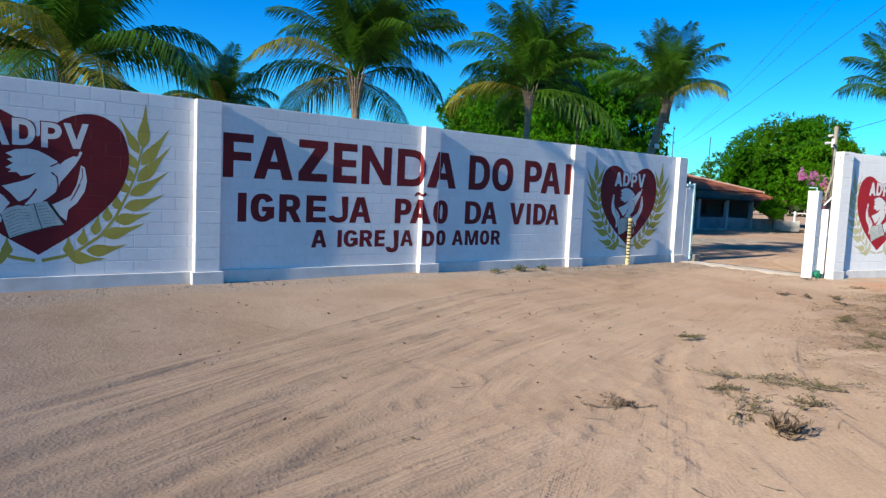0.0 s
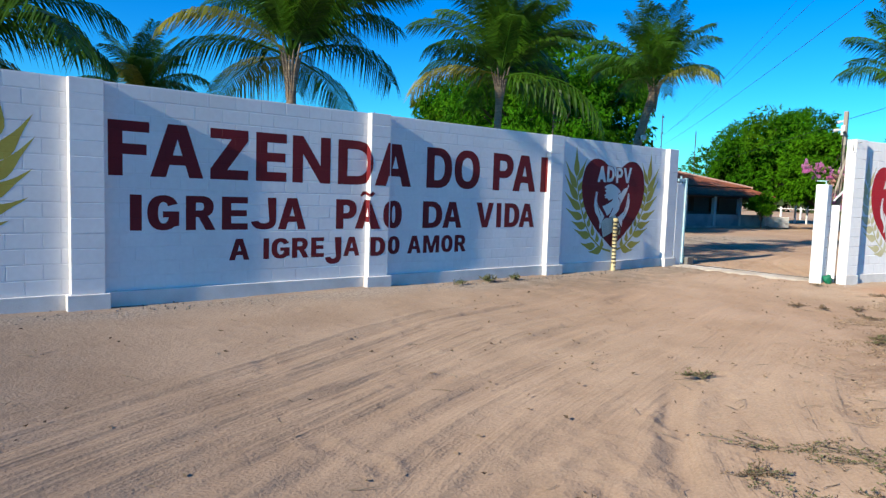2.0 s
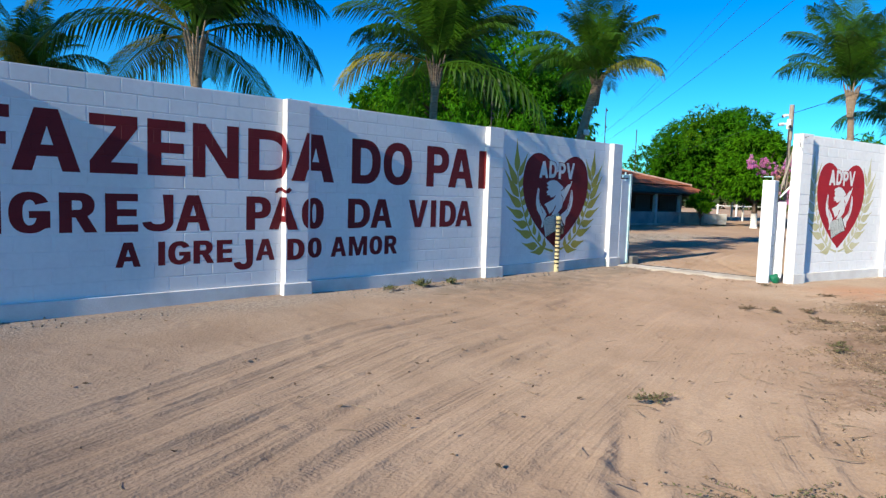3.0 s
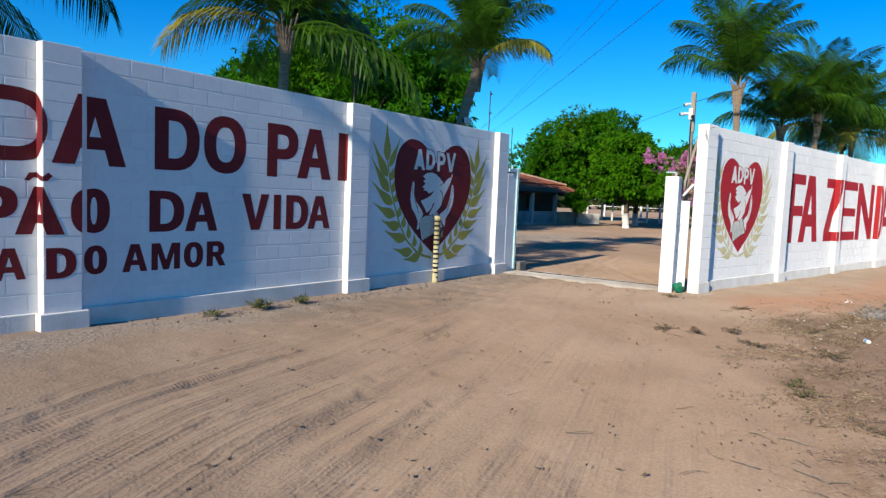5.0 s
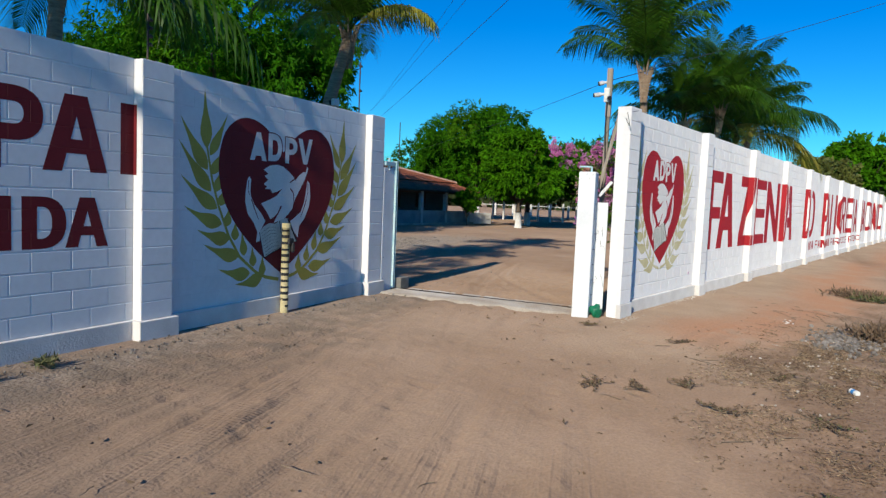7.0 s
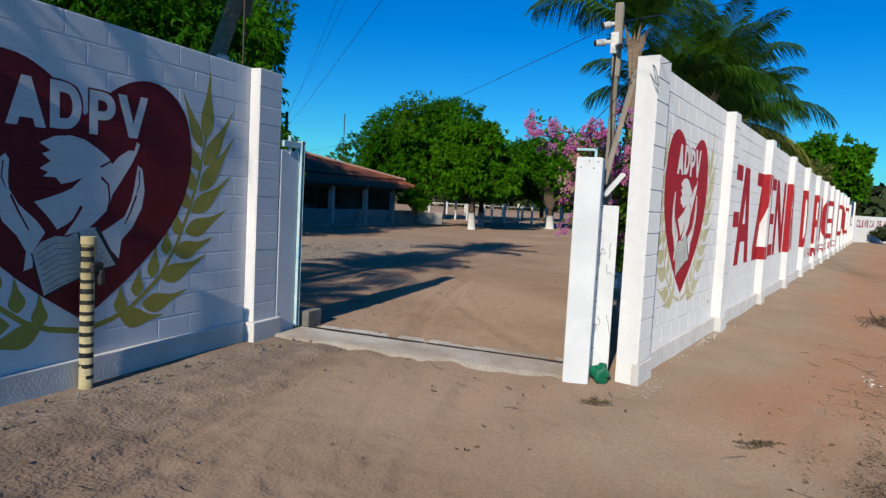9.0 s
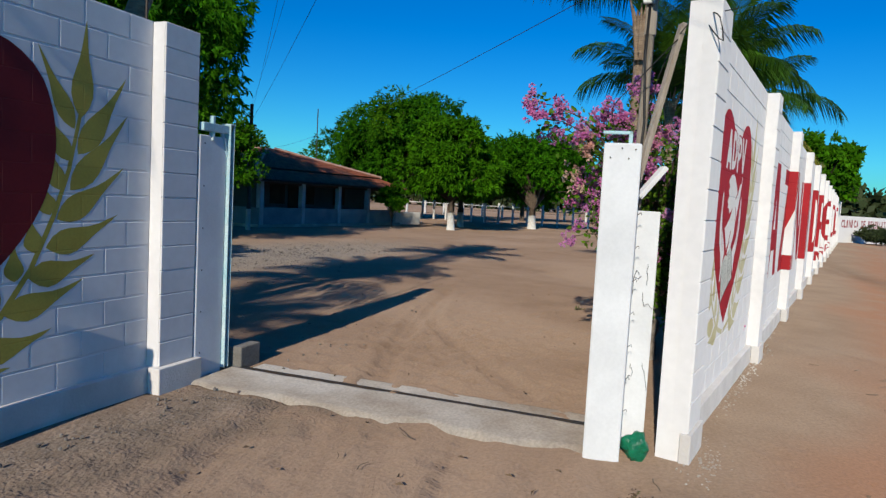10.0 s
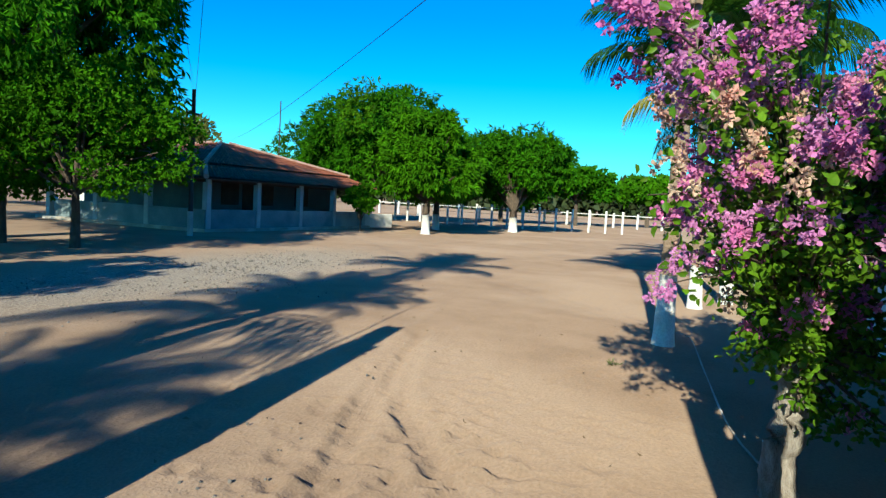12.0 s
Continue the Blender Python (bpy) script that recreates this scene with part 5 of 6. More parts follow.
def leaf_tree(name, x, y, lobes, n, leaf_len, aspect, mat, seed, trunk_r=0.2, trunk_top=1.6, lime=0.0, label="", category="tree", per=7, hang=0.5, shell=0.62, group=""):
    rg, rnd = np.random.default_rng(seed), random.Random(seed)
    tree = holder(name, x, y, height(x, y))
    p, d = crown_points(lobes, int(n * 1.35), rg, shell)
    k = 2 * math.pi / (2.1 * float(np.mean([l[3] for l in lobes])))
    u = p * k + seed
    clump = np.sin(u[:, 0] + 1.2 * np.sin(0.8 * u[:, 1])) + np.sin(1.1 * u[:, 1] + 1.2 * np.sin(0.9 * u[:, 2])) + np.sin(1.2 * u[:, 2] + 1.2 * np.sin(0.7 * u[:, 0]))
    keep = clump > -0.55
    p = np.where((clump < -0.1)[:, None], p - d * 0.22 * float(np.mean([l[3] for l in lobes])), p)
    p, d = p[keep], d[keep]
    p, d = np.repeat(p, per, 0), np.repeat(d, per, 0)
    ax = d * 0.6 + rg.normal(size=p.shape) * 0.62 + np.array([0, 0, -hang])
    p = p + rg.normal(size=p.shape) * leaf_len * 0.08
    ob = quads("crown", leaf_quads(p, ax, leaf_len, aspect, rg), len(p), mat, tree)
    limbs = bmesh.new()
    base = Vector((0, 0, trunk_top))
    for l in lobes:
        tgt = Vector(l[:3])
        mid = base.lerp(tgt, 0.5) + Vector((rnd.uniform(-0.2, 0.2), rnd.uniform(-0.2, 0.2), 0.15))
        tube(limbs, [base - Vector((0, 0, 0.15)), mid, tgt], [trunk_r * 0.55, trunk_r * 0.38, trunk_r * 0.12], 7)
    part("limb", limbs, BARK, tree, smooth=True)
    if lime:
        part("limewashed_base", tube(bmesh.new(), [(0, 0, -0.2), (0.02, 0, 0.2), (0.0, 0.02, lime)], [trunk_r * 1.35, trunk_r * 1.05, trunk_r * 0.95], 12), LIME, tree, "whitewashed trunk base", True)
    part("trunk", tube(bmesh.new(), [(0, 0, (lime or -0.2)), (0.03, 0.02, trunk_top * 0.6), (0, 0, trunk_top)], [trunk_r * (0.95 if lime else 1.3), trunk_r * 0.92, trunk_r * 0.75], 12), BARK, tree, smooth=True)
    tagged(tree, label, category, group)
    return tree


def lobes_round(r, h0, h1, n, seed, squash=0.9):
    rnd = random.Random(seed)
    out, mid, half = [], (h0 + h1) / 2, (h1 - h0) / 2
    n = int(n * 1.5)
    for k in range(n):
        a, e = k * 2.399, math.asin(rnd.uniform(-0.75, 0.95))
        q = rnd.uniform(0.54, 0.74)
        lr = r * rnd.uniform(0.24, 0.40)
        out.append((r * q * math.cos(a) * math.cos(e), r * q * math.sin(a) * math.cos(e), mid + half * q * math.sin(e), lr, lr * squash * half / r * 1.15))
    out.append((0, 0, mid, r * 0.60, half * 0.62))
    return out


MANGO_TXT = "broad mango tree with dense dark green leaves"
leaf_tree("mango_tree", 13.7, 14.7, lobes_round(5.9, 1.7, 10.4, 46, 3), 16000, 0.30, 0.22, MANGO, 11, 0.34, 2.6, label=MANGO_TXT, hang=0.9, shell=0.78)
leaf_tree("mango_tree", 16.0, 23.0, lobes_round(5.0, 2.4, 9.4, 24, 41), 5200, 0.34, 0.26, MANGO, 61, 0.3, 2.6, label=MANGO_TXT, hang=0.7)
leaf_tree("lime_tree", 13.7, 11.0, lobes_round(3.0, 0.75, 4.9, 22, 2), 5600, 0.12, 0.45, LIMELEAF, 12, 0.11, 1.5, label="small citrus tree with bright green leaves", hang=0.2)
leaf_tree("lime_tree", 13.3, 13.0, lobes_round(2.8, 0.8, 4.6, 18, 3), 4200, 0.12, 0.45, LIMELEAF, 13, 0.12, 1.6, label="small citrus tree with bright green leaves", hang=0.2)
leaf_tree("lime_tree", 3.4, 7.4, lobes_round(2.1, 1.0, 4.1, 16, 52), 3600, 0.16, 0.42, LIMELEAF, 62, 0.12, 1.6, label="small citrus tree with bright green leaves", hang=0.2)
# Unseen tree, added to cast shade on the ground around the citrus trunks.
leaf_tree("lime_tree", 8.2, 11.4, lobes_round(2.5, 0.9, 3.7, 16, 57), 3600, 0.14, 0.42, LIMELEAF, 64, 0.12, 1.4, label="small citrus tree with bright green leaves", hang=0.2)
leaf_tree("mango_tree", 44.0, 17.0, lobes_round(6.4, 1.2, 9.8, 30, 4), 9500, 0.36, 0.24, MANGO, 14, 0.35, 2.4, label=MANGO_TXT, hang=0.6)
leaf_tree("mango_tree", 31.75, 8.15, lobes_round(3.0, 1.15, 6.3, 22, 5), 5600, 0.33, 0.26, LIMELEAF, 15, 0.20, 1.7, lime=0.95, label="mango tree with a whitewashed trunk base", hang=0.7)
leaf_tree("mango_tree", 41.0, 5.75, lobes_round(3.8, 1.3, 6.8, 22, 6), 5600, 0.33, 0.28, MANGO, 16, 0.26, 1.5, lime=0.9, label="mango tree with a whitewashed trunk base", hang=0.7)
leaf_tree("mango_tree", 37.0, 9.4, lobes_round(3.2, 1.2, 6.2, 18, 7), 4400, 0.33, 0.28, MANGO, 17, 0.20, 1.7, lime=0.9, label="mango tree with a whitewashed trunk base", hang=0.7)
leaf_tree("shrub", 30.3, 11.0, lobes_round(0.9, 0.7, 2.5, 9, 8), 800, 0.16, 0.45, LIMELEAF, 18, 0.04, 0.6, label="leafy light green shrub by the house", category="shrub", hang=0.2)
leaf_tree("tree", 66.0, 5.0, lobes_round(4.2, 2.0, 6.0, 12, 9), 1300, 0.6, 0.45, MANGO, 19, 0.2, 2.4, label="distant round-crowned green tree", hang=0.2)
leaf_tree("tree", 74.0, -1.5, lobes_round(4.6, 1.8, 5.6, 12, 10), 1300, 0.6, 0.45, LIMELEAF, 20, 0.2, 2.2, label="distant round-crowned green tree", hang=0.2)
leaf_tree("tree", 60.0, 11.0, lobes_round(4.8, 1.2, 6.6, 12, 11), 1300, 0.6, 0.4, MANGO, 21, 0.2, 2.2, label="distant round-crowned green tree", hang=0.2)
leaf_tree("tree", 40.0, 33.0, lobes_round(6.5, 2.0, 7.6, 16, 12), 1700, 0.6, 0.35, SCRUB, 22, 0.2, 2.2, label="sparse yellow-green tree behind the house", hang=0.2)
leaf_tree("tree", 30.0, 34.0, lobes_round(6.0, 1.6, 7.0, 14, 13), 1500, 0.6, 0.35, SCRUB, 23, 0.2, 2.2, label="sparse yellow-green tree behind the house", hang=0.2)
leaf_tree("tree", 45.0, -11.2, lobes_round(2.8, 2.2, 7.4, 16, 14), 2400, 0.36, 0.45, LIMELEAF, 24, 0.25, 2.6, label="round-crowned green tree behind the wall", hang=0.2)
leaf_tree("tree", 37.0, -8.2, lobes_round(2.4, 1.8, 5.0, 14, 15), 1500, 0.30, 0.45, SCRUB, 25, 0.2, 2.4, label="brownish green tree behind the wall", hang=0.2)


# ---- bougainvillea ----
def bougainvillea():
    rg, rnd = np.random.default_rng(77), random.Random(77)
    bush = holder("bougainvillea", 5.26, -3.68, 0)
    for pts, radii in (([(0, 0, -0.1), (0.05, 0.02, 0.22), (-0.04, -0.03, 0.45), (0.05, 0.0, 0.7), (0.0, 0.03, 1.05)], [0.13, 0.10, 0.085, 0.075, 0.05]), ([(-0.05, 0.07, -0.05), (-0.15, 0.10, 0.3), (-0.08, 0.05, 0.55), (-0.16, 0.04, 0.85), (-0.05, 0.02, 1.15)], [0.075, 0.06, 0.055, 0.05, 0.04])):
        line = [tuple(float(c) for c in v) for v in curve_through(pts, 0.06)]
        girth = [float(np.interp(k / (len(line) - 1) * (len(radii) - 1), range(len(radii)), radii)) * (1 + 0.10 * math.sin(1.9 * k)) for k in range(len(line))]
        part("trunk", tube(bmesh.new(), line, girth, 10), PALEBARK, bush, "pale grey twisted trunk", True)
    twigs_bm = bmesh.new()
    sprays = []
    for k in range(135):
        a = rnd.uniform(0, 2 * math.pi)
        rise = rnd.uniform(0.85, 2.8)
        reach = rnd.uniform(0.45, 1.0) * (0.26 + 0.74 * smooth01((rise - 0.8) / 1.4))
        tip = Vector((1.60 * reach * math.cos(a) - 0.05, 0.82 * reach * math.sin(a) + 0.08, rise - 0.3 * reach))
        mid = Vector((tip.x * 0.45, tip.y * 0.45, max(tip.z + rnd.uniform(-0.1, 0.2), 1.0)))
        sprays.append((Vector((0, 0, 0.95)), mid, tip))
    for tip in ((-1.5, 1.0, 2.7), (-1.6, 0.8, 2.45), (-1.2, 0.9, 1.95), (-1.3, 0.5, 2.9), (-1.75, 1.05, 2.95), (-1.9, 0.98, 2.75), (-0.95, 0.75, 1.4), (-1.0, 0.7, 2.6), (-0.9, 0.8, 2.2), (-0.9, 0.85, 1.75), (-0.7, 0.6, 1.9), (-1.1, 0.2, 3.25), (-0.5, 0.3, 3.3), (0.6, 0.2, 3.3), (-0.3, 0.0, 0.62)):
        t = Vector(tip)
        t.z = min(t.z, 1.2 + 0.78 * (t.z - 1.2))
        sprays.append((Vector((0, 0, 0.95)), Vector((t.x * 0.5, t.y * 0.4, t.z + 0.15)), t))
    for k in range(64):
        tip = Vector((rnd.uniform(0.4, 2.3), rnd.uniform(-0.75, -0.15), rnd.uniform(0.3, 2.75)))
        sprays.append((Vector((0, 0, 0.95)), Vector((tip.x * 0.5, tip.y * 0.5, tip.z + 0.1)), tip))
    for k in range(40):
        tip = Vector((rnd.uniform(-0.25, 0.9), rnd.uniform(-0.85, -0.25), rnd.uniform(0.35, 2.6)))
        sprays.append((Vector((0, -0.05, 0.95)), Vector((tip.x * 0.5, tip.y * 0.6, tip.z + 0.1)), tip))
    leaves, ldir, flowers, fdir, mauve, mdir, pale, pdir = [], [], [], [], [], [], [], []
    kinds = ((flowers, fdir), (flowers, fdir), (flowers, fdir), (mauve, mdir), (mauve, mdir), (pale, pdir))
    for a, b, c in sprays:
        pts = [a.lerp(b, t).lerp(b.lerp(c, t), t) for t in [k / 7 for k in range(8)]]
        tube(twigs_bm, pts, [0.016 - 0.0018 * k for k in range(8)], 5)
        for k in range(62):
            t = rnd.uniform(0.30, 1.0)
            q = a.lerp(b, t).lerp(b.lerp(c, t), t)
            leaves.append(q + Vector((rnd.gauss(0, 0.060), rnd.gauss(0, 0.060), rnd.gauss(0, 0.065))))
            ldir.append((rnd.gauss(0, 1), rnd.gauss(0, 1), rnd.gauss(-0.3, 0.7)))
        count = rnd.choice((2, 3, 3, 4)) if c.z > 1.8 else rnd.choice((0, 1, 1, 2)) if c.z > 1.15 else rnd.choice((0, 0, 0, 1))
        for j in range(count):
            t = rnd.uniform(0.82, 1.04)
            head = a.lerp(b, t).lerp(b.lerp(c, t), t) + Vector((rnd.gauss(0, 0.05), rnd.gauss(0, 0.05), rnd.gauss(0.05, 0.04)))
            place, way = kinds[rnd.randrange(6)]
            for tuft in range(rnd.randrange(5, 10)):
                heart = head + Vector((rnd.gauss(0, 0.045), rnd.gauss(0, 0.045), rnd.gauss(0, 0.045)))
                for k in range(rnd.randrange(14, 24)):
                    o = Vector((rnd.gauss(0, 1), rnd.gauss(0, 1), rnd.gauss(0, 1))).normalized()
                    place.append(heart + o * rnd.uniform(0.008, 0.022))
                    way.append(tuple(o + Vector((rnd.gauss(0, 0.35), rnd.gauss(0, 0.35), rnd.gauss(0, 0.35)))))
    tagged(part("twig_mass", twigs_bm, BARK, bush, "thin woody shoots", True), kind="stuff")
    for name, p, d, size, aspect, mat, label in (("leaf_mass", leaves, ldir, 0.056, 0.72, BOUGLEAF, "small green leaves"), ("bract_mass", flowers, fdir, 0.026, 0.85, BRACT, "magenta paper-like bracts"), ("mauve_bract_mass", mauve, mdir, 0.026, 0.85, MAUVE, "mauve paper-like bracts"), ("faded_bract_mass", pale, pdir, 0.026, 0.80, FADED, "faded peach bracts")):
        p, d = np.array([tuple(v) for v in p]), np.array(d)
        leaf_blades(name, p, d, size, aspect, rg, mat, bush, label)
    tagged(bush, "tall bougainvillea bush full of magenta flowers inside the gate", "bush")


bougainvillea()


# ---- farmhouse ----
def farmhouse():
    corner, along = Vector((21.95, 13.55)), -6.0
    house = holder("farmhouse", corner.x, corner.y, 0, along)
    W, D = 11.8, 9.4
    EAVE, RIM, APEX = 2.05, 2.68, 3.9
    V = 2.0
    part("floor_slab", boxed(-0.2, W + 0.2, -0.2, D, -0.1, 0.12), CONCRETE, house)
    # The walls' dark colour has the verandah shade painted in.
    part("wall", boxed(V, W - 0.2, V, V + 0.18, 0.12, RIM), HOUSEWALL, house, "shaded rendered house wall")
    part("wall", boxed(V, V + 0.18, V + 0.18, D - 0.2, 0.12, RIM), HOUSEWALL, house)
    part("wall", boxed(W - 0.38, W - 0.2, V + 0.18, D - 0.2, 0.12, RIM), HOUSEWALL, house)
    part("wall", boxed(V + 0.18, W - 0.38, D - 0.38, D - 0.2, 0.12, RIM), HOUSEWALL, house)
    for x in (3.0, 5.4, 8.2):
        w = part("window", boxed(x, x + 1.1, V - 0.03, V - 0.002, 1.0, 2.0), ROOMDARK, house, "dark shuttered window")
        for k in range(6):
            part("slat", boxed(x + 0.06, x + 1.04, V - 0.045, V - 0.032, 1.06 + 0.155 * k, 1.16 + 0.155 * k), ROOMDARK, w)
    part("door", boxed(4.35, 5.15, V - 0.03, V - 0.002, 0.12, 2.1), ROOMDARK, house, "dark wooden door")
    part("parapet", boxed(0.0, W, 0.0, 0.14, 0.12, 0.86, bevel=0.01), PARAPET, house, "low verandah wall")
    part("parapet", boxed(0.0, 0.14, 0.14, D * 0.9, 0.12, 0.86, bevel=0.01), PARAPET, house, "low verandah wall")
    for x in (0.05, 2.94, 5.89, 8.64, 11.5):
        part("column", boxed(x, x + 0.24, -0.04, 0.20, 0.12, EAVE, bevel=0.012), COLUMN, house, "square verandah column")
    for y in (2.9, 5.8, 8.7):
        part("column", boxed(-0.04, 0.20, y, y + 0.24, 0.12, EAVE, bevel=0.012), COLUMN, house, "square verandah column")
    part("beam", boxed(0.0, W, 0.03, 0.13, EAVE - 0.14, EAVE), ROOMDARK, house)
    part("beam", boxed(0.03, 0.13, 0.13, D * 0.95, EAVE - 0.14, EAVE), ROOMDARK, house)

    def slope(name, a, b, c, d, label):
        """A tiled slope: eave from a to b, top edge from d to c; rows of half-round tiles."""
        a, b, c, d = Vector(a), Vector(b), Vector(c), Vector(d)
        verts, faces = [], []
        nor = (b - a).cross(d - a).normalized()
        n = int((b - a).length / 0.19)
        rows = max(3, int(((d + c) / 2 - (a + b) / 2).length / 0.34))
        for i in range(n):
            for r in range(rows):
                t0, t1 = r / rows, (r + 1.12) / rows
                e0, e1 = a.lerp(d, t0), b.lerp(c, t0)
                w0 = (e1 - e0).length
                m = max(1, int(w0 / 0.19))
                if i >= m:
                    continue
                f0, f1 = a.lerp(d, min(t1, 1)), b.lerp(c, min(t1, 1))
                s = len(verts)
                for e, f, lift in ((e0, e1, 0.035), (f0, f1, 0.012)):
                    u = (f - e).normalized()
                    ctr = e.lerp(f, (i + 0.5) / m)
                    for q in range(4):
                        an = math.pi * q / 3
                        verts.append(ctr - u * 0.095 * math.cos(an) + nor * (lift + 0.055 * math.sin(an)))
                for q in range(3):
                    faces.append((s + q, s + q + 1, s + 5 + q, s + 4 + q))
        o = raw(name, verts, faces, TILE, house, label)
        o["kind"] = "stuff"
        bm = bmesh.new()
        lo = [bm.verts.new(p - nor * 0.05) for p in (a, b, c, d)]
        hi = [bm.verts.new(p) for p in (a, b, c, d)]
        bm.faces.new(hi)
        bm.faces.new(lo[::-1])
        for i in range(4):
            bm.faces.new((lo[i], lo[(i + 1) % 4], hi[(i + 1) % 4], hi[i]))
        part("roof_deck", bm, ROOMDARK, house)
    o = 0.45
    L, R, F, B = V - 0.3, W + 0.9, V - 0.3, D + 0.1
    cx, cy = (L + W + 0.1) / 2, (F + B) / 2
    e = 0.02
    A = ((cx - 0.3, cy - 0.3, APEX), (cx + 0.3, cy - 0.3, APEX), (cx + 0.3, cy + 0.3, APEX), (cx - 0.3, cy + 0.3, APEX))
    slope("main_roof", (L, F, RIM), (R, F, RIM), A[1], A[0], "terracotta tiled hip roof")
    slope("main_roof", (L, B, RIM), (L, F, RIM), A[0], A[3], "terracotta tiled hip roof")
    slope("main_roof", (R, F, RIM), (R, B, RIM), A[2], A[1], "terracotta tiled hip roof")
    slope("main_roof", (R, B, RIM), (L, B, RIM), A[3], A[2], "terracotta tiled hip roof")
    slope("verandah_roof", (-o, -o, EAVE), (W + o, -o, EAVE), (R, F + 0.1, RIM - 0.06), (L, F + 0.1, RIM - 0.06), "terracotta tiled lean-to roof")
    slope("verandah_roof", (-o, D, EAVE), (-o, -o, EAVE), (L + 0.1, F, RIM - 0.06), (L + 0.1, D, RIM - 0.06), "terracotta tiled lean-to roof")
    for p, q in (((L, F, RIM), A[0]), ((R, F, RIM), A[1]), ((L, B, RIM), A[3]), ((R, B, RIM), A[2]), ((-o, -o, EAVE), (L, F, RIM - 0.03))):
        p, q = Vector(p) + Vector((0, 0, 0.06)), Vector(q) + Vector((0, 0, 0.06))
        b = bmesh.new()
        k = int((q - p).length / 0.36)
        for i in range(k):
            tube(b, [p.lerp(q, i / k), p.lerp(q, (i + 1.05) / k)], [0.10, 0.085], 8)
        part("ridge_tile", b, RIDGE, house, "pale mortar-set ridge tiles")
    tagged(house, "low farmhouse with a terracotta hip roof and shaded verandah", "house")


farmhouse()
annex = holder("outbuilding", 30.5, 25.6, 0, -8)
part("wall", boxed(0, 6, 0, 4, 0, 2.6), LIME, annex)
part("roof", boxed(-0.3, 6.3, -0.3, 4.3, 2.6, 2.72), TILE, annex)
part("window", boxed(2.2, 3.3, -0.03, -0.002, 1.0, 1.9), ROOMDARK, annex, "dark window")
tagged(annex, "small whitewashed outbuilding with a dark window", "building")
drum = bmesh.new()
tube(drum, [(0, 0, 0), (0, 0, 0.27), (0, 0, 0.29), (0, 0, 0.31), (0, 0, 0.58), (0, 0, 0.60), (0, 0, 0.62), (0, 0, 0.88)], [0.29, 0.29, 0.305, 0.29, 0.29, 0.305, 0.29, 0.29], 20)
drum = link("plastic_drum", drum, BLUE, smooth=True)
drum.location = (28.7, 28.7, 0)
tagged(drum, "upright blue plastic drum standing in the yard", "drum")
low = link("garden_wall", boxed(0, 2.6, 0, 0.18, 0, 0.75, bevel=0.02), LIME)
low.matrix_basis = pose(33.6, 12.6, 0, 0, 0, -20)
tagged(low, "low whitewashed wall at the end of the house", "wall")

upole = holder("utility_pole", 19.87, 12.53)
part("pole", tube(bmesh.new(), [(0, 0, -0.2), (0.02, 0, 5.0)], [0.085, 0.065], 12), ROOMDARK, upole, "dark timber pole", True)
part("limewashed_base", tube(bmesh.new(), [(0, 0, -0.2), (0, 0, 0.85)], [0.10, 0.095], 12), COLUMN, upole, "pale painted base")
part("crossarm", boxed(-0.32, 0.32, -0.035, 0.035, 4.15, 4.22), ROOMDARK, upole)
tagged(upole, "dark timber utility pole beside the house", "pole")
mast = holder("antenna_mast", 38.0, 20.5)
part("mast", tube(bmesh.new(), [(0, 0, 0), (0, 0, 7.4)], 0.035, 8), IRON, mast)
tagged(mast, "thin antenna mast behind the house", "mast")


def cable(name, a, b, sag, r=0.005):
    a, b = Vector(a), Vector(b)
    pts = [a.lerp(b, k / 24) - Vector((0, 0, sag * 4 * (k / 24) * (1 - k / 24))) for k in range(25)]
    tagged(link(name, tube(bmesh.new(), pts, r, 6), BLACK, smooth=True), "thin dark overhead power cable", "cable", "overhead cables")


cable("power_cable", (19.80, 12.5, 4.9), (-16.7, -16.1, 5.3), 0.55, 0.0026)
cable("power_cable", (19.95, 12.5, 4.9), (-16.9, -15.7, 5.3), 0.55, 0.0026)
cable("power_cable", (19.90, 12.5, 4.4), (-16.0, -16.6, 5.1), 0.35, 0.0042)
cable("power_cable", (29.3, 18.4, 4.0), (2.84, -3.63, 3.50), 0.35, 0.0036)
for ends in ([(2.50, -3.84, 2.84), (2.60, -3.60, 2.60), (2.60, -3.42, 2.38), (2.60, -3.46, 2.22), (2.58, -3.52, 2.02), (2.56, -3.55, 1.80)], [(2.84, -3.66, 2.35), (2.70, -3.72, 2.62), (2.52, -3.85, 2.88), (2.30, -3.98, 2.93), (2.20, -4.20, 2.95)], [(2.25, -3.99, 2.93), (2.16, -4.06, 2.80), (2.06, -4.12, 2.72), (2.05, -4.09, 2.86), (2.20, -4.05, 2.93)]):
    tagged(link("loose_wire", tube(bmesh.new(), [tuple(map(float, q)) for q in curve_through(ends, 0.06)], 0.004, 6), BLACK, smooth=True), "loose dark wire looping between pole and pillar", "wire", "loose wires at the gate")
cable("power_cable", (2.84, -3.63, 3.50), (30, -15.5, 13.4), 0.2, 0.006)


# ---- far fence, wall and distance ----
fence = holder("paddock_fence", 0, 0, 0)
for k in range(16):
    t = k / 15
    x, y = 49.7 - 7 * t + 6 * t * t, -0.3 + 17.0 * t
    part("post", boxed(x - 0.07, x + 0.07, y - 0.07, y + 0.07, -0.1, 1.6, bevel=0.012), LIME, fence, "white concrete post")
for z in (0.5, 0.95, 1.4):
    pts = [(49.7 - 7 * t + 6 * t * t, -0.3 + 17.0 * t, z) for t in [k / 15 for k in range(16)]]
    part("strand", tube(bmesh.new(), pts, 0.010, 5), IRON, fence)
tagged(fence, "white concrete post and wire fence round a paddock", "fence")
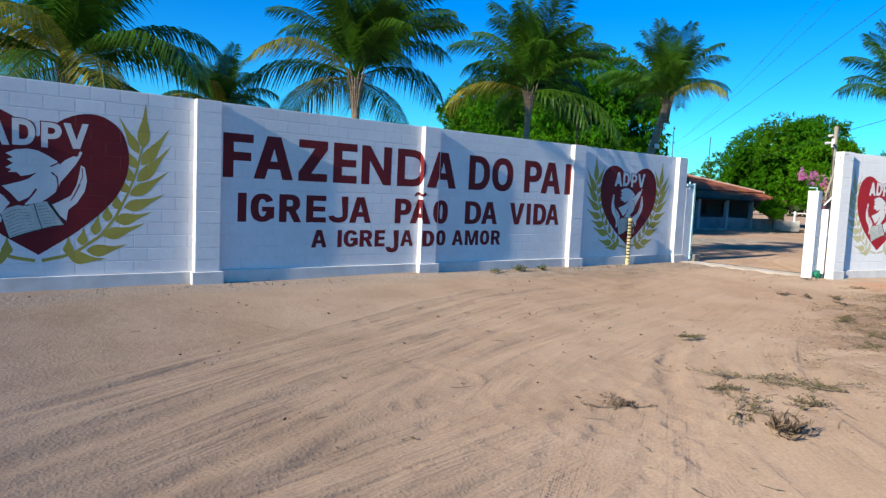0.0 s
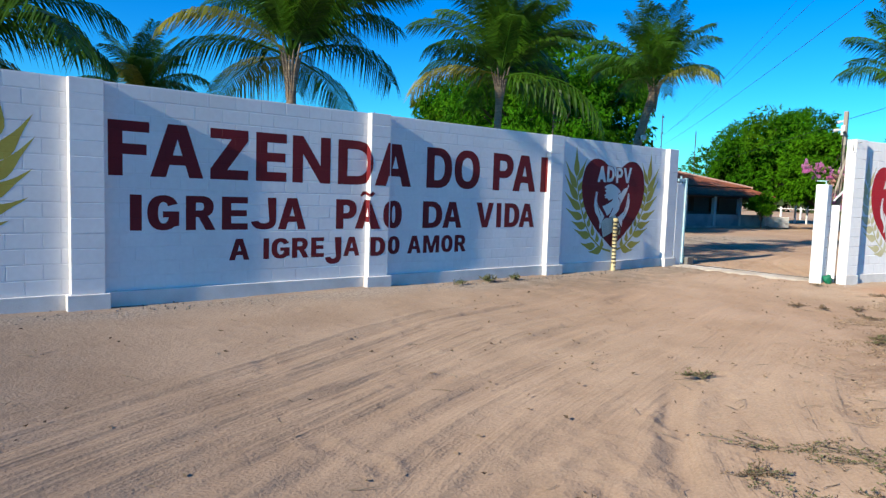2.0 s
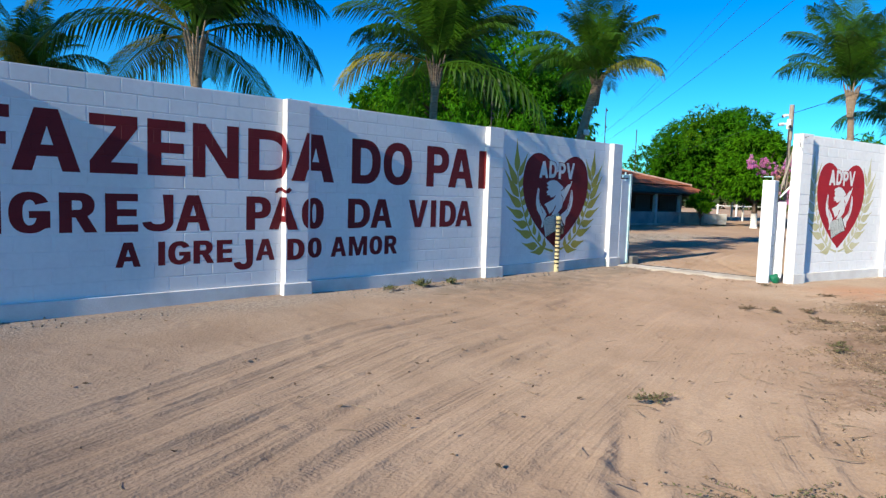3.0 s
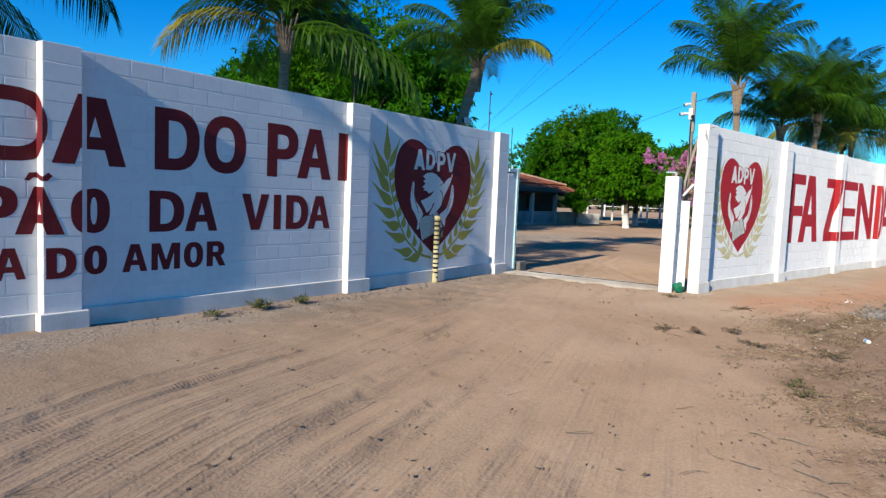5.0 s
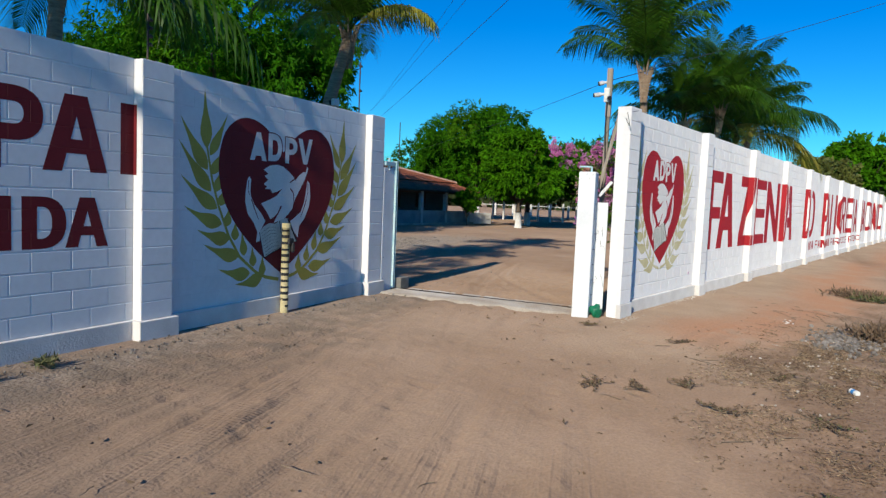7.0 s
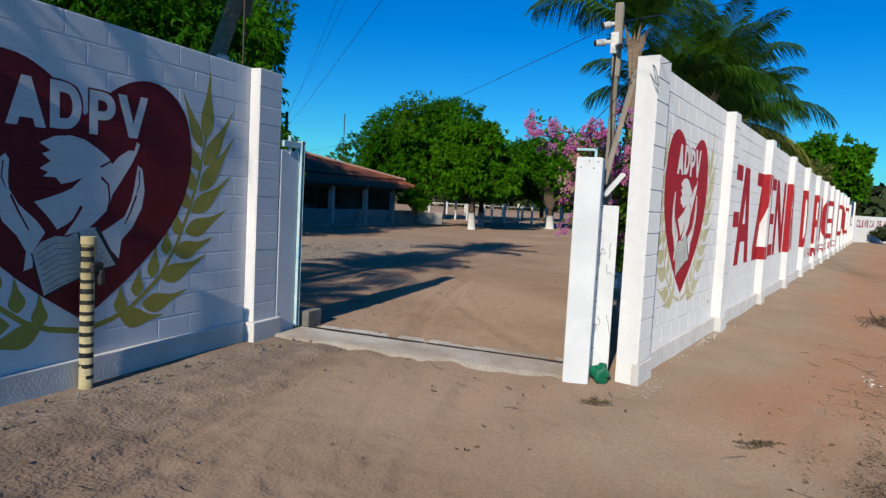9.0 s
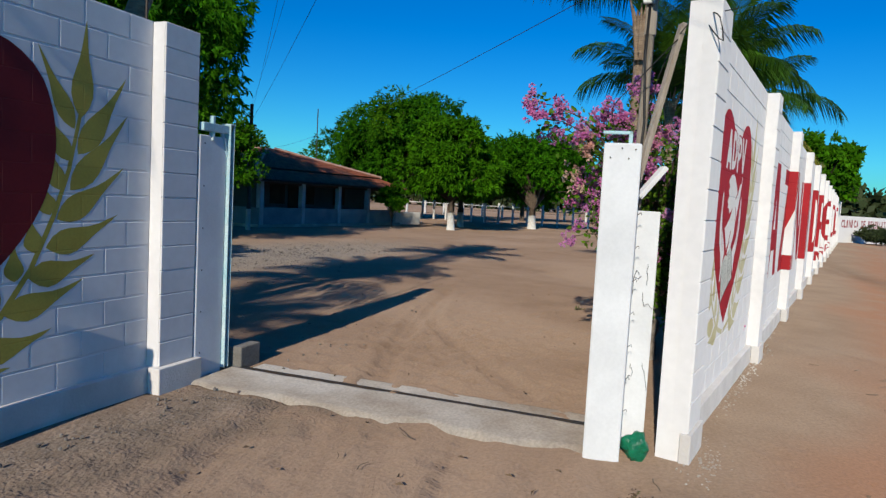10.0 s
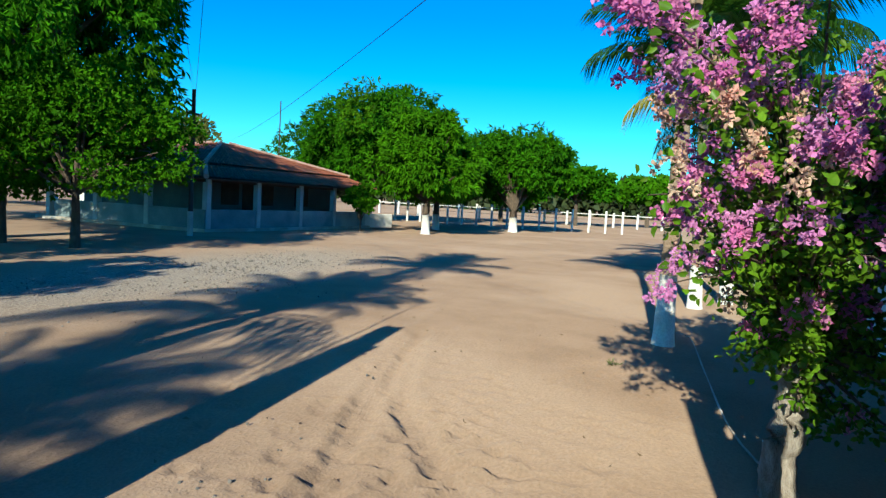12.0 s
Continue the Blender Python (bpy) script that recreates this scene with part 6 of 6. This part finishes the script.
fence = holder("paddock_fence", 0, 0, 0)
for k in range(14):
    part("post", boxed(66 - 0.1, 66 + 0.1, -3 + 2.2 * k - 0.1, -3 + 2.2 * k + 0.1, -0.1, 1.4, bevel=0.015), LIME, fence)
part("rail", boxed(65.96, 66.04, -3, 26, 1.17, 1.24), LIME, fence)
tagged(fence, "far white rail fence", "fence")

CLINIC = pose(55.6, -14.7, 0, 0, 0, -33)
far_wall = link("wall_far", boxed(-0.5, 34, 0, 0.2, -0.1, 2.05), WHITE)
far_wall.matrix_basis = CLINIC
tagged(far_wall, "far white boundary wall with red painted lettering", "wall", kind="structure")


def far_text(text, x0, x1, z0, z1):
    n = len(text)
    for k, ch in enumerate(text):
        if ch != " ":
            bm = far_glyph(ch, 0.03)
            xs, ys = [v.co.x for v in bm.verts], [v.co.y for v in bm.verts]
            a, b, c, d = min(xs), max(xs), min(ys), max(ys)
            w = (x1 - x0) / n
            for v in bm.verts:
                v.co = Vector((x0 + w * (k + 0.1 + 0.8 * (v.co.x - a) / max(b - a, 0.3)), -0.006, z0 + (v.co.y - c) / (d - c) * (z1 - z0)))
            part("painted_letter", bm, BRIGHTRED, far_wall)


far_text("CLÍNICA DE REABILITAÇÃO", 0.4, 10.6, 1.15, 1.75)
far_text("Reabilitação de Dependentes", 4.4, 12.5, 0.55, 0.90)


def scrub_band(name, pts, n, hgt, leaf_len, mat, seed, label):
    rg = np.random.default_rng(seed)
    k = rg.integers(0, len(pts) - 1, n)
    t = rg.uniform(0, 1, n)
    a = np.array(pts, float)
    p = a[k] + (a[k + 1] - a[k]) * t[:, None]
    top = hgt * (0.55 + 0.45 * np.abs(np.sin(p[:, 0] * 0.13 + np.cos(p[:, 1] * 0.21) * 2 + seed))) * (0.8 + 0.2 * np.sin(p[:, 0] * 0.9 + p[:, 1]))
    q = np.stack([p[:, 0] + rg.normal(0, 3, n), p[:, 1] + rg.normal(0, 3, n), top * rg.uniform(0, 1, n) ** 0.6], 1)
    ax = rg.normal(size=(n, 3)) + np.array([0, 0, 0.3])
    ob = quads(name, leaf_quads(q, ax, leaf_len, 0.6, rg), n, mat)
    tagged(ob, label, "trees", kind="stuff")


scrub_band("far_woods", [(160, -75), (150, -40), (150, 0), (150, 50), (120, 110), (60, 140), (-20, 150), (-120, 140), (-190, 80)], 26000, 8.5, 2.2, HEDGE, 31, "distant belt of dark green trees")
scrub_band("far_woods", [(75, -26), (95, -38), (130, -55), (170, -90)], 6000, 5.2, 1.2, HEDGE, 32, "distant roadside thicket")
scrub_band("far_woods", [(-190, -80), (-120, -140), (0, -160), (120, -140), (170, -90)], 9000, 8.0, 2.6, HEDGE, 33, "distant belt of dark green trees")
leaf_tree("shrub", 56.5, -17.5, lobes_round(1.6, 0.0, 1.5, 8, 21), 500, 0.25, 0.4, HEDGE, 33, 0.05, 0.3, label="low roadside shrub by the far wall", category="shrub")


# ---- litter, weeds and rubble on the sand ----
def scatter(name, spots, size, aspect, mat, seed, label, category, lift=0.012, steep=0.35):
    rg = np.random.default_rng(seed)
    p = np.array([(x, y, height(x, y) + lift) for x, y in spots])
    ax = np.stack([rg.normal(size=len(p)), rg.normal(size=len(p)), rg.uniform(-0.05, steep, len(p))], 1)
    o = quads(name, leaf_quads(p, ax, size, aspect, rg, 0.5), len(p), mat)
    tagged(o, label, category, kind="stuff")


rg0 = np.random.default_rng(8)
spots = [(rg0.uniform(-13, 2), rg0.uniform(-7.5, -0.8)) for _ in range(330)] + [(rg0.normal(0.9, 1.9), rg0.normal(-6.9, 0.65)) for _ in range(160)] + [(rg0.uniform(2.8, 14), rg0.uniform(-3.0, 6)) for _ in range(90)]
scatter("fallen_leaves", spots, 0.050, 0.4, DRYLEAF, 41, "scattered dry brown leaves on the sand", "leaves")
spots = [(rg0.normal(0.6, 1.9), rg0.normal(-7.0, 0.7)) for _ in range(9000)] + [(rg0.normal(-4.5, 2.6), rg0.normal(-8.0, 0.9)) for _ in range(6000)]
spots += [(rg0.uniform(-4.2, 3.2), rg0.uniform(-9.0, -5.3)) for _ in range(30000)]
spots = [q for q in spots if q[1] < np.interp(q[0], VERGE_X, VERGE_Y) + rg0.normal(0, 0.22)]
spots = [q for q in spots if lattice(np.array(q[0]), np.array(q[1]), 0.55, 33) + 0.5 * lattice(np.array(q[0]), np.array(q[1]), 0.2, 34) > -0.25]
bits = [(rg0.normal(1.2, 1.0), rg0.normal(-6.35, 0.38)) for _ in range(3600)] + [(rg0.normal(-1.6, 1.6), rg0.normal(-7.0, 0.6)) for _ in range(2600)]
bits = [q for q in bits if lattice(np.array(q[0]), np.array(q[1]), 0.4, 35) > -0.25]
scatter("leaf_litter", bits, 0.022, 0.5, DRYLEAF, 45, "reddish brown broken leaf litter on the verge", "litter", 0.005, 0.2)
scatter("dry_straw_litter", spots, 0.048, 0.12, STRAW, 44, "fine dry straw and leaf litter on the verge", "litter", 0.006, 0.25)


def twigs(name, spots, ln, seed, label):
    rnd = random.Random(seed)
    bm = bmesh.new()
    for x, y in spots:
        a = rnd.uniform(0, 6.28)
        l = ln * rnd.uniform(0.5, 1.4)
        z = height(x, y)
        p = Vector((x, y, z + 0.012))
        pts = [p]
        for _ in range(3):
            a += rnd.uniform(-0.5, 0.5)
            p = p + Vector((math.cos(a), math.sin(a), rnd.uniform(-0.02, 0.05))) * l / 3
            p.z = max(p.z, z + 0.008)
            pts.append(p.copy())
        tube(bm, pts, [0.0035, 0.003, 0.0025, 0.0015], 4, cap=False)
    tagged(link(name, bm, TWIG), label, "twigs", kind="stuff")


twigs("dry_twigs", [(rg0.normal(1.5, 1.9), rg0.normal(-7.1, 0.7)) for _ in range(220)] + [(rg0.normal(-5.5, 2.6), rg0.normal(-8.0, 0.8)) for _ in range(120)] + [(rg0.uniform(-13, 2), rg0.uniform(-7, -1)) for _ in range(60)], 0.19, 42, "dry twigs strewn over the sand")


def weed_tuft(x, y, r, n, seed, hgt=0.12, dry=False):
    rg = np.random.default_rng(seed)
    p = np.stack([rg.normal(0, r * 0.45, n), rg.normal(0, r * 0.45, n), rg.uniform(0, hgt * 0.4, n)], 1)
    ax = np.stack([rg.normal(0, 0.8, n), rg.normal(0, 0.8, n), rg.uniform(0.1, 1.2, n)], 1)
    o = quads("weed_tuft", leaf_quads(p, ax, hgt, 0.16, rg), n, DRYLEAF if dry else WEED)
    o.location = (x, y, height(x, y))
    tagged(o, "small dry weed tuft in the sand" if dry else "small dusty green weed tuft", "weed", "weeds in the sand", kind="stuff")


for k, (x, y, r, n, hh, dry) in enumerate(((-4.55, -0.42, 0.12, 120, 0.13, False), (-3.85, -0.40, 0.10, 90, 0.11, False), (-5.3, -0.45, 0.10, 60, 0.10, False), (-9.58, -8.49, 0.14, 120, 0.13, True),
                                           (3.4, -7.45, 0.40, 700, 0.17, True), (3.9, -7.8, 0.45, 600, 0.18, True), (8.6, -7.7, 0.6, 700, 0.15, True), (8.2, -7.9, 0.4, 300, 0.14, False), (8.17, -2.47, 0.07, 30, 0.09, False))):
    weed_tuft(x, y, r, n, 60 + k, hh, dry)


def creeper(x, y, turn, reach, stems, seed, green=0.5):
    """A flat, straggling weed: thin runners over the sand with small leaves along them."""
    rnd, rg = random.Random(seed), np.random.default_rng(seed)
    plant = holder("creeping_weed", x, y, height(x, y))
    bm, spots, ways = bmesh.new(), [], []
    for k in range(stems):
        a = radians(turn) + rnd.gauss(0, 0.55) + (math.pi if rnd.random() < 0.3 else 0)
        p = Vector((rnd.gauss(0, reach * 0.12), rnd.gauss(0, reach * 0.05), 0.008))
        pts, step = [p], reach * rnd.uniform(0.3, 1.0) / 8
        for j in range(8):
            a += rnd.gauss(0, 0.28)
            p = p + Vector((math.cos(a) * step, math.sin(a) * step, rnd.uniform(-0.01, 0.012)))
            p.z = min(max(p.z, 0.006), 0.05)
            pts.append(p.copy())
            for _ in range(rnd.randrange(2, 6)):
                spots.append((p.x + rnd.gauss(0, 0.012), p.y + rnd.gauss(0, 0.012), p.z + 0.006))
                ways.append((rnd.gauss(0, 1), rnd.gauss(0, 1), rnd.uniform(0, 0.8)))
        tube(bm, pts, [0.0045 - 0.0003 * j for j in range(9)], 4, cap=False)
    tagged(part("runner", bm, TWIG, plant, "thin brown runners"), kind="stuff")
    sp, wy = np.array(spots), np.array(ways)
    cut = int(len(sp) * green)
    order = rg.permutation(len(sp))
    for name, sel, mat in (("leaf_mass", order[:cut], WEED), ("dry_leaf_mass", order[cut:], DRYLEAF)):
        if len(sel):
            tagged(quads(name, leaf_quads(sp[sel], wy[sel], 0.026, 0.42, rg), len(sel), mat, plant), kind="stuff")
    tagged(plant, "straggling low weed creeping over the sand" if green > 0.3 else "dried-up creeping weed on the sand", "weed", "creeping weeds on the sand")


WEEDS = ((-8.2, -7.5, -60, 0.7, 15, 0.6), (-7.9, -8.0, -50, 0.6, 14, 0.7), (-8.9, -7.5, -40, 0.4, 12, 0.4), (-9.35, -8.04, 10, 0.6, 12, 0.5), (-6.92, -6.02, -30, 0.28, 16, 0.6), (-8.63, -8.26, 0, 0.35, 12, 0.5), (-10.2, -7.4, 20, 0.4, 10, 0.0),
         (-1.18, -4.58, -20, 0.28, 9, 0.1), (-1.04, -4.96, 30, 0.22, 7, 0.1), (-0.73, -5.37, 30, 0.26, 9, 0.15), (1.1, -5.07, -25, 0.2, 7, 0.15), (1.38, -3.85, 10, 0.16, 6, 0.2),
         (-3.04, -6.37, -40, 0.30, 12, 0.6), (-3.29, -6.51, -30, 0.26, 10, 0.5), (-1.3, -5.7, 40, 0.25, 8, 0.1), (-5.2, -7.6, 10, 0.5, 14, 0.4), (-4.2, -7.2, 0, 0.4, 12, 0.3), (-1.2, -6.5, 15, 0.45, 14, 0.2), (0.2, -6.2, -10, 0.35, 10, 0.1))
for k, (x, y, turn, reach, stems, green) in enumerate(WEEDS):
    creeper(x, y, turn, reach, stems, 160 + k, green)


def rubble(name, cx, cy, sx, sy, n, size, seed, label, mat=STONE, slope=0.0):
    rnd = random.Random(seed)
    bm = bmesh.new()
    for _ in range(n):
        x, y = rnd.gauss(cx, sx), rnd.gauss(cy, sy)
        y += slope * (x - cx)
        s = size * rnd.uniform(0.3, 1.3)
        r = bmesh.ops.create_icosphere(bm, subdivisions=1, radius=s, matrix=pose(x, y, height(x, y) + s * 0.2, rnd.uniform(0, 90), rnd.uniform(0, 90), rnd.uniform(0, 180)))
        for v in r["verts"]:
            v.co += Vector((rnd.uniform(-1, 1), rnd.uniform(-1, 1), rnd.uniform(-1, 1))) * s * 0.28
    tagged(link(name, bm, mat), label, "rubble", kind="stuff")


rubble("rubble_pile", 2.9, -6.95, 0.42, 0.20, 420, 0.030, 51, "pile of pale broken rubble and stones")
rubble("pebbles", -4.5, -0.42, 4.5, 0.16, 500, 0.012, 52, "small grey gravel along the wall foot")
rubble("pebbles", 11.5, 5.8, 3.6, 1.2, 1800, 0.016, 53, "patch of pale gravel in the yard")
rubble("broken_plaster", 0.8, -6.5, 1.3, 0.35, 40, 0.014, 54, "small pale bits of broken plaster on the verge", CONCRETE)
rubble("plaster_scrap", 3.9, -6.3, 0.14, 0.03, 16, 0.012, 58, "pale scrap of broken plaster on the orange earth", LIME)
rubble("stones", 1.5, -6.6, 0.8, 0.2, 34, 0.018, 59, "pale and pinkish stones in the leaf litter", SILL)
rubble("plaster_crumbs", 2.3, -4.25, 0.20, 0.06, 130, 0.008, 55, "pale plaster crumbs round the pillar foot", CONCRETE)
rubble("plaster_crumbs", 4.6, -4.60, 1.3, 0.035, 260, 0.009, 56, "pale plaster crumbs along the wall foot", CONCRETE, -0.2)
twigs("dry_branches", [(rg0.normal(3.8, 0.6), rg0.normal(-7.8, 0.4)) for _ in range(220)], 0.7, 43, "heap of dry branches on the verge")
can = holder("drink_can", 0.0, -6.81, height(0.0, -6.81) + 0.022, 25)
part("body", tube(bmesh.new(), [(-0.058, 0, 0), (-0.052, 0, 0), (0.052, 0, 0), (0.058, 0, 0)], [0.022, 0.027, 0.027, 0.022], 14), CAMWHITE, can, "white can body")
part("band", tube(bmesh.new(), [(-0.022, 0, 0), (0.022, 0, 0)], 0.0278, 14, cap=False), BLUE, can, "blue printed band")
tagged(can, "discarded white and blue drink can in the litter", "can")
hose = curve_through([(10.6, -3.3), (10.25, -3.37), (8.2, -3.43), (6.64, -3.49), (5.8, -3.61), (5.5, -3.75)], 0.1)
tagged(link("garden_hose", tube(bmesh.new(), [(q[0], q[1], 0.012) for q in hose], 0.010, 6), CONCRETE, smooth=True), "thin grey hose lying on the sand", "hose")
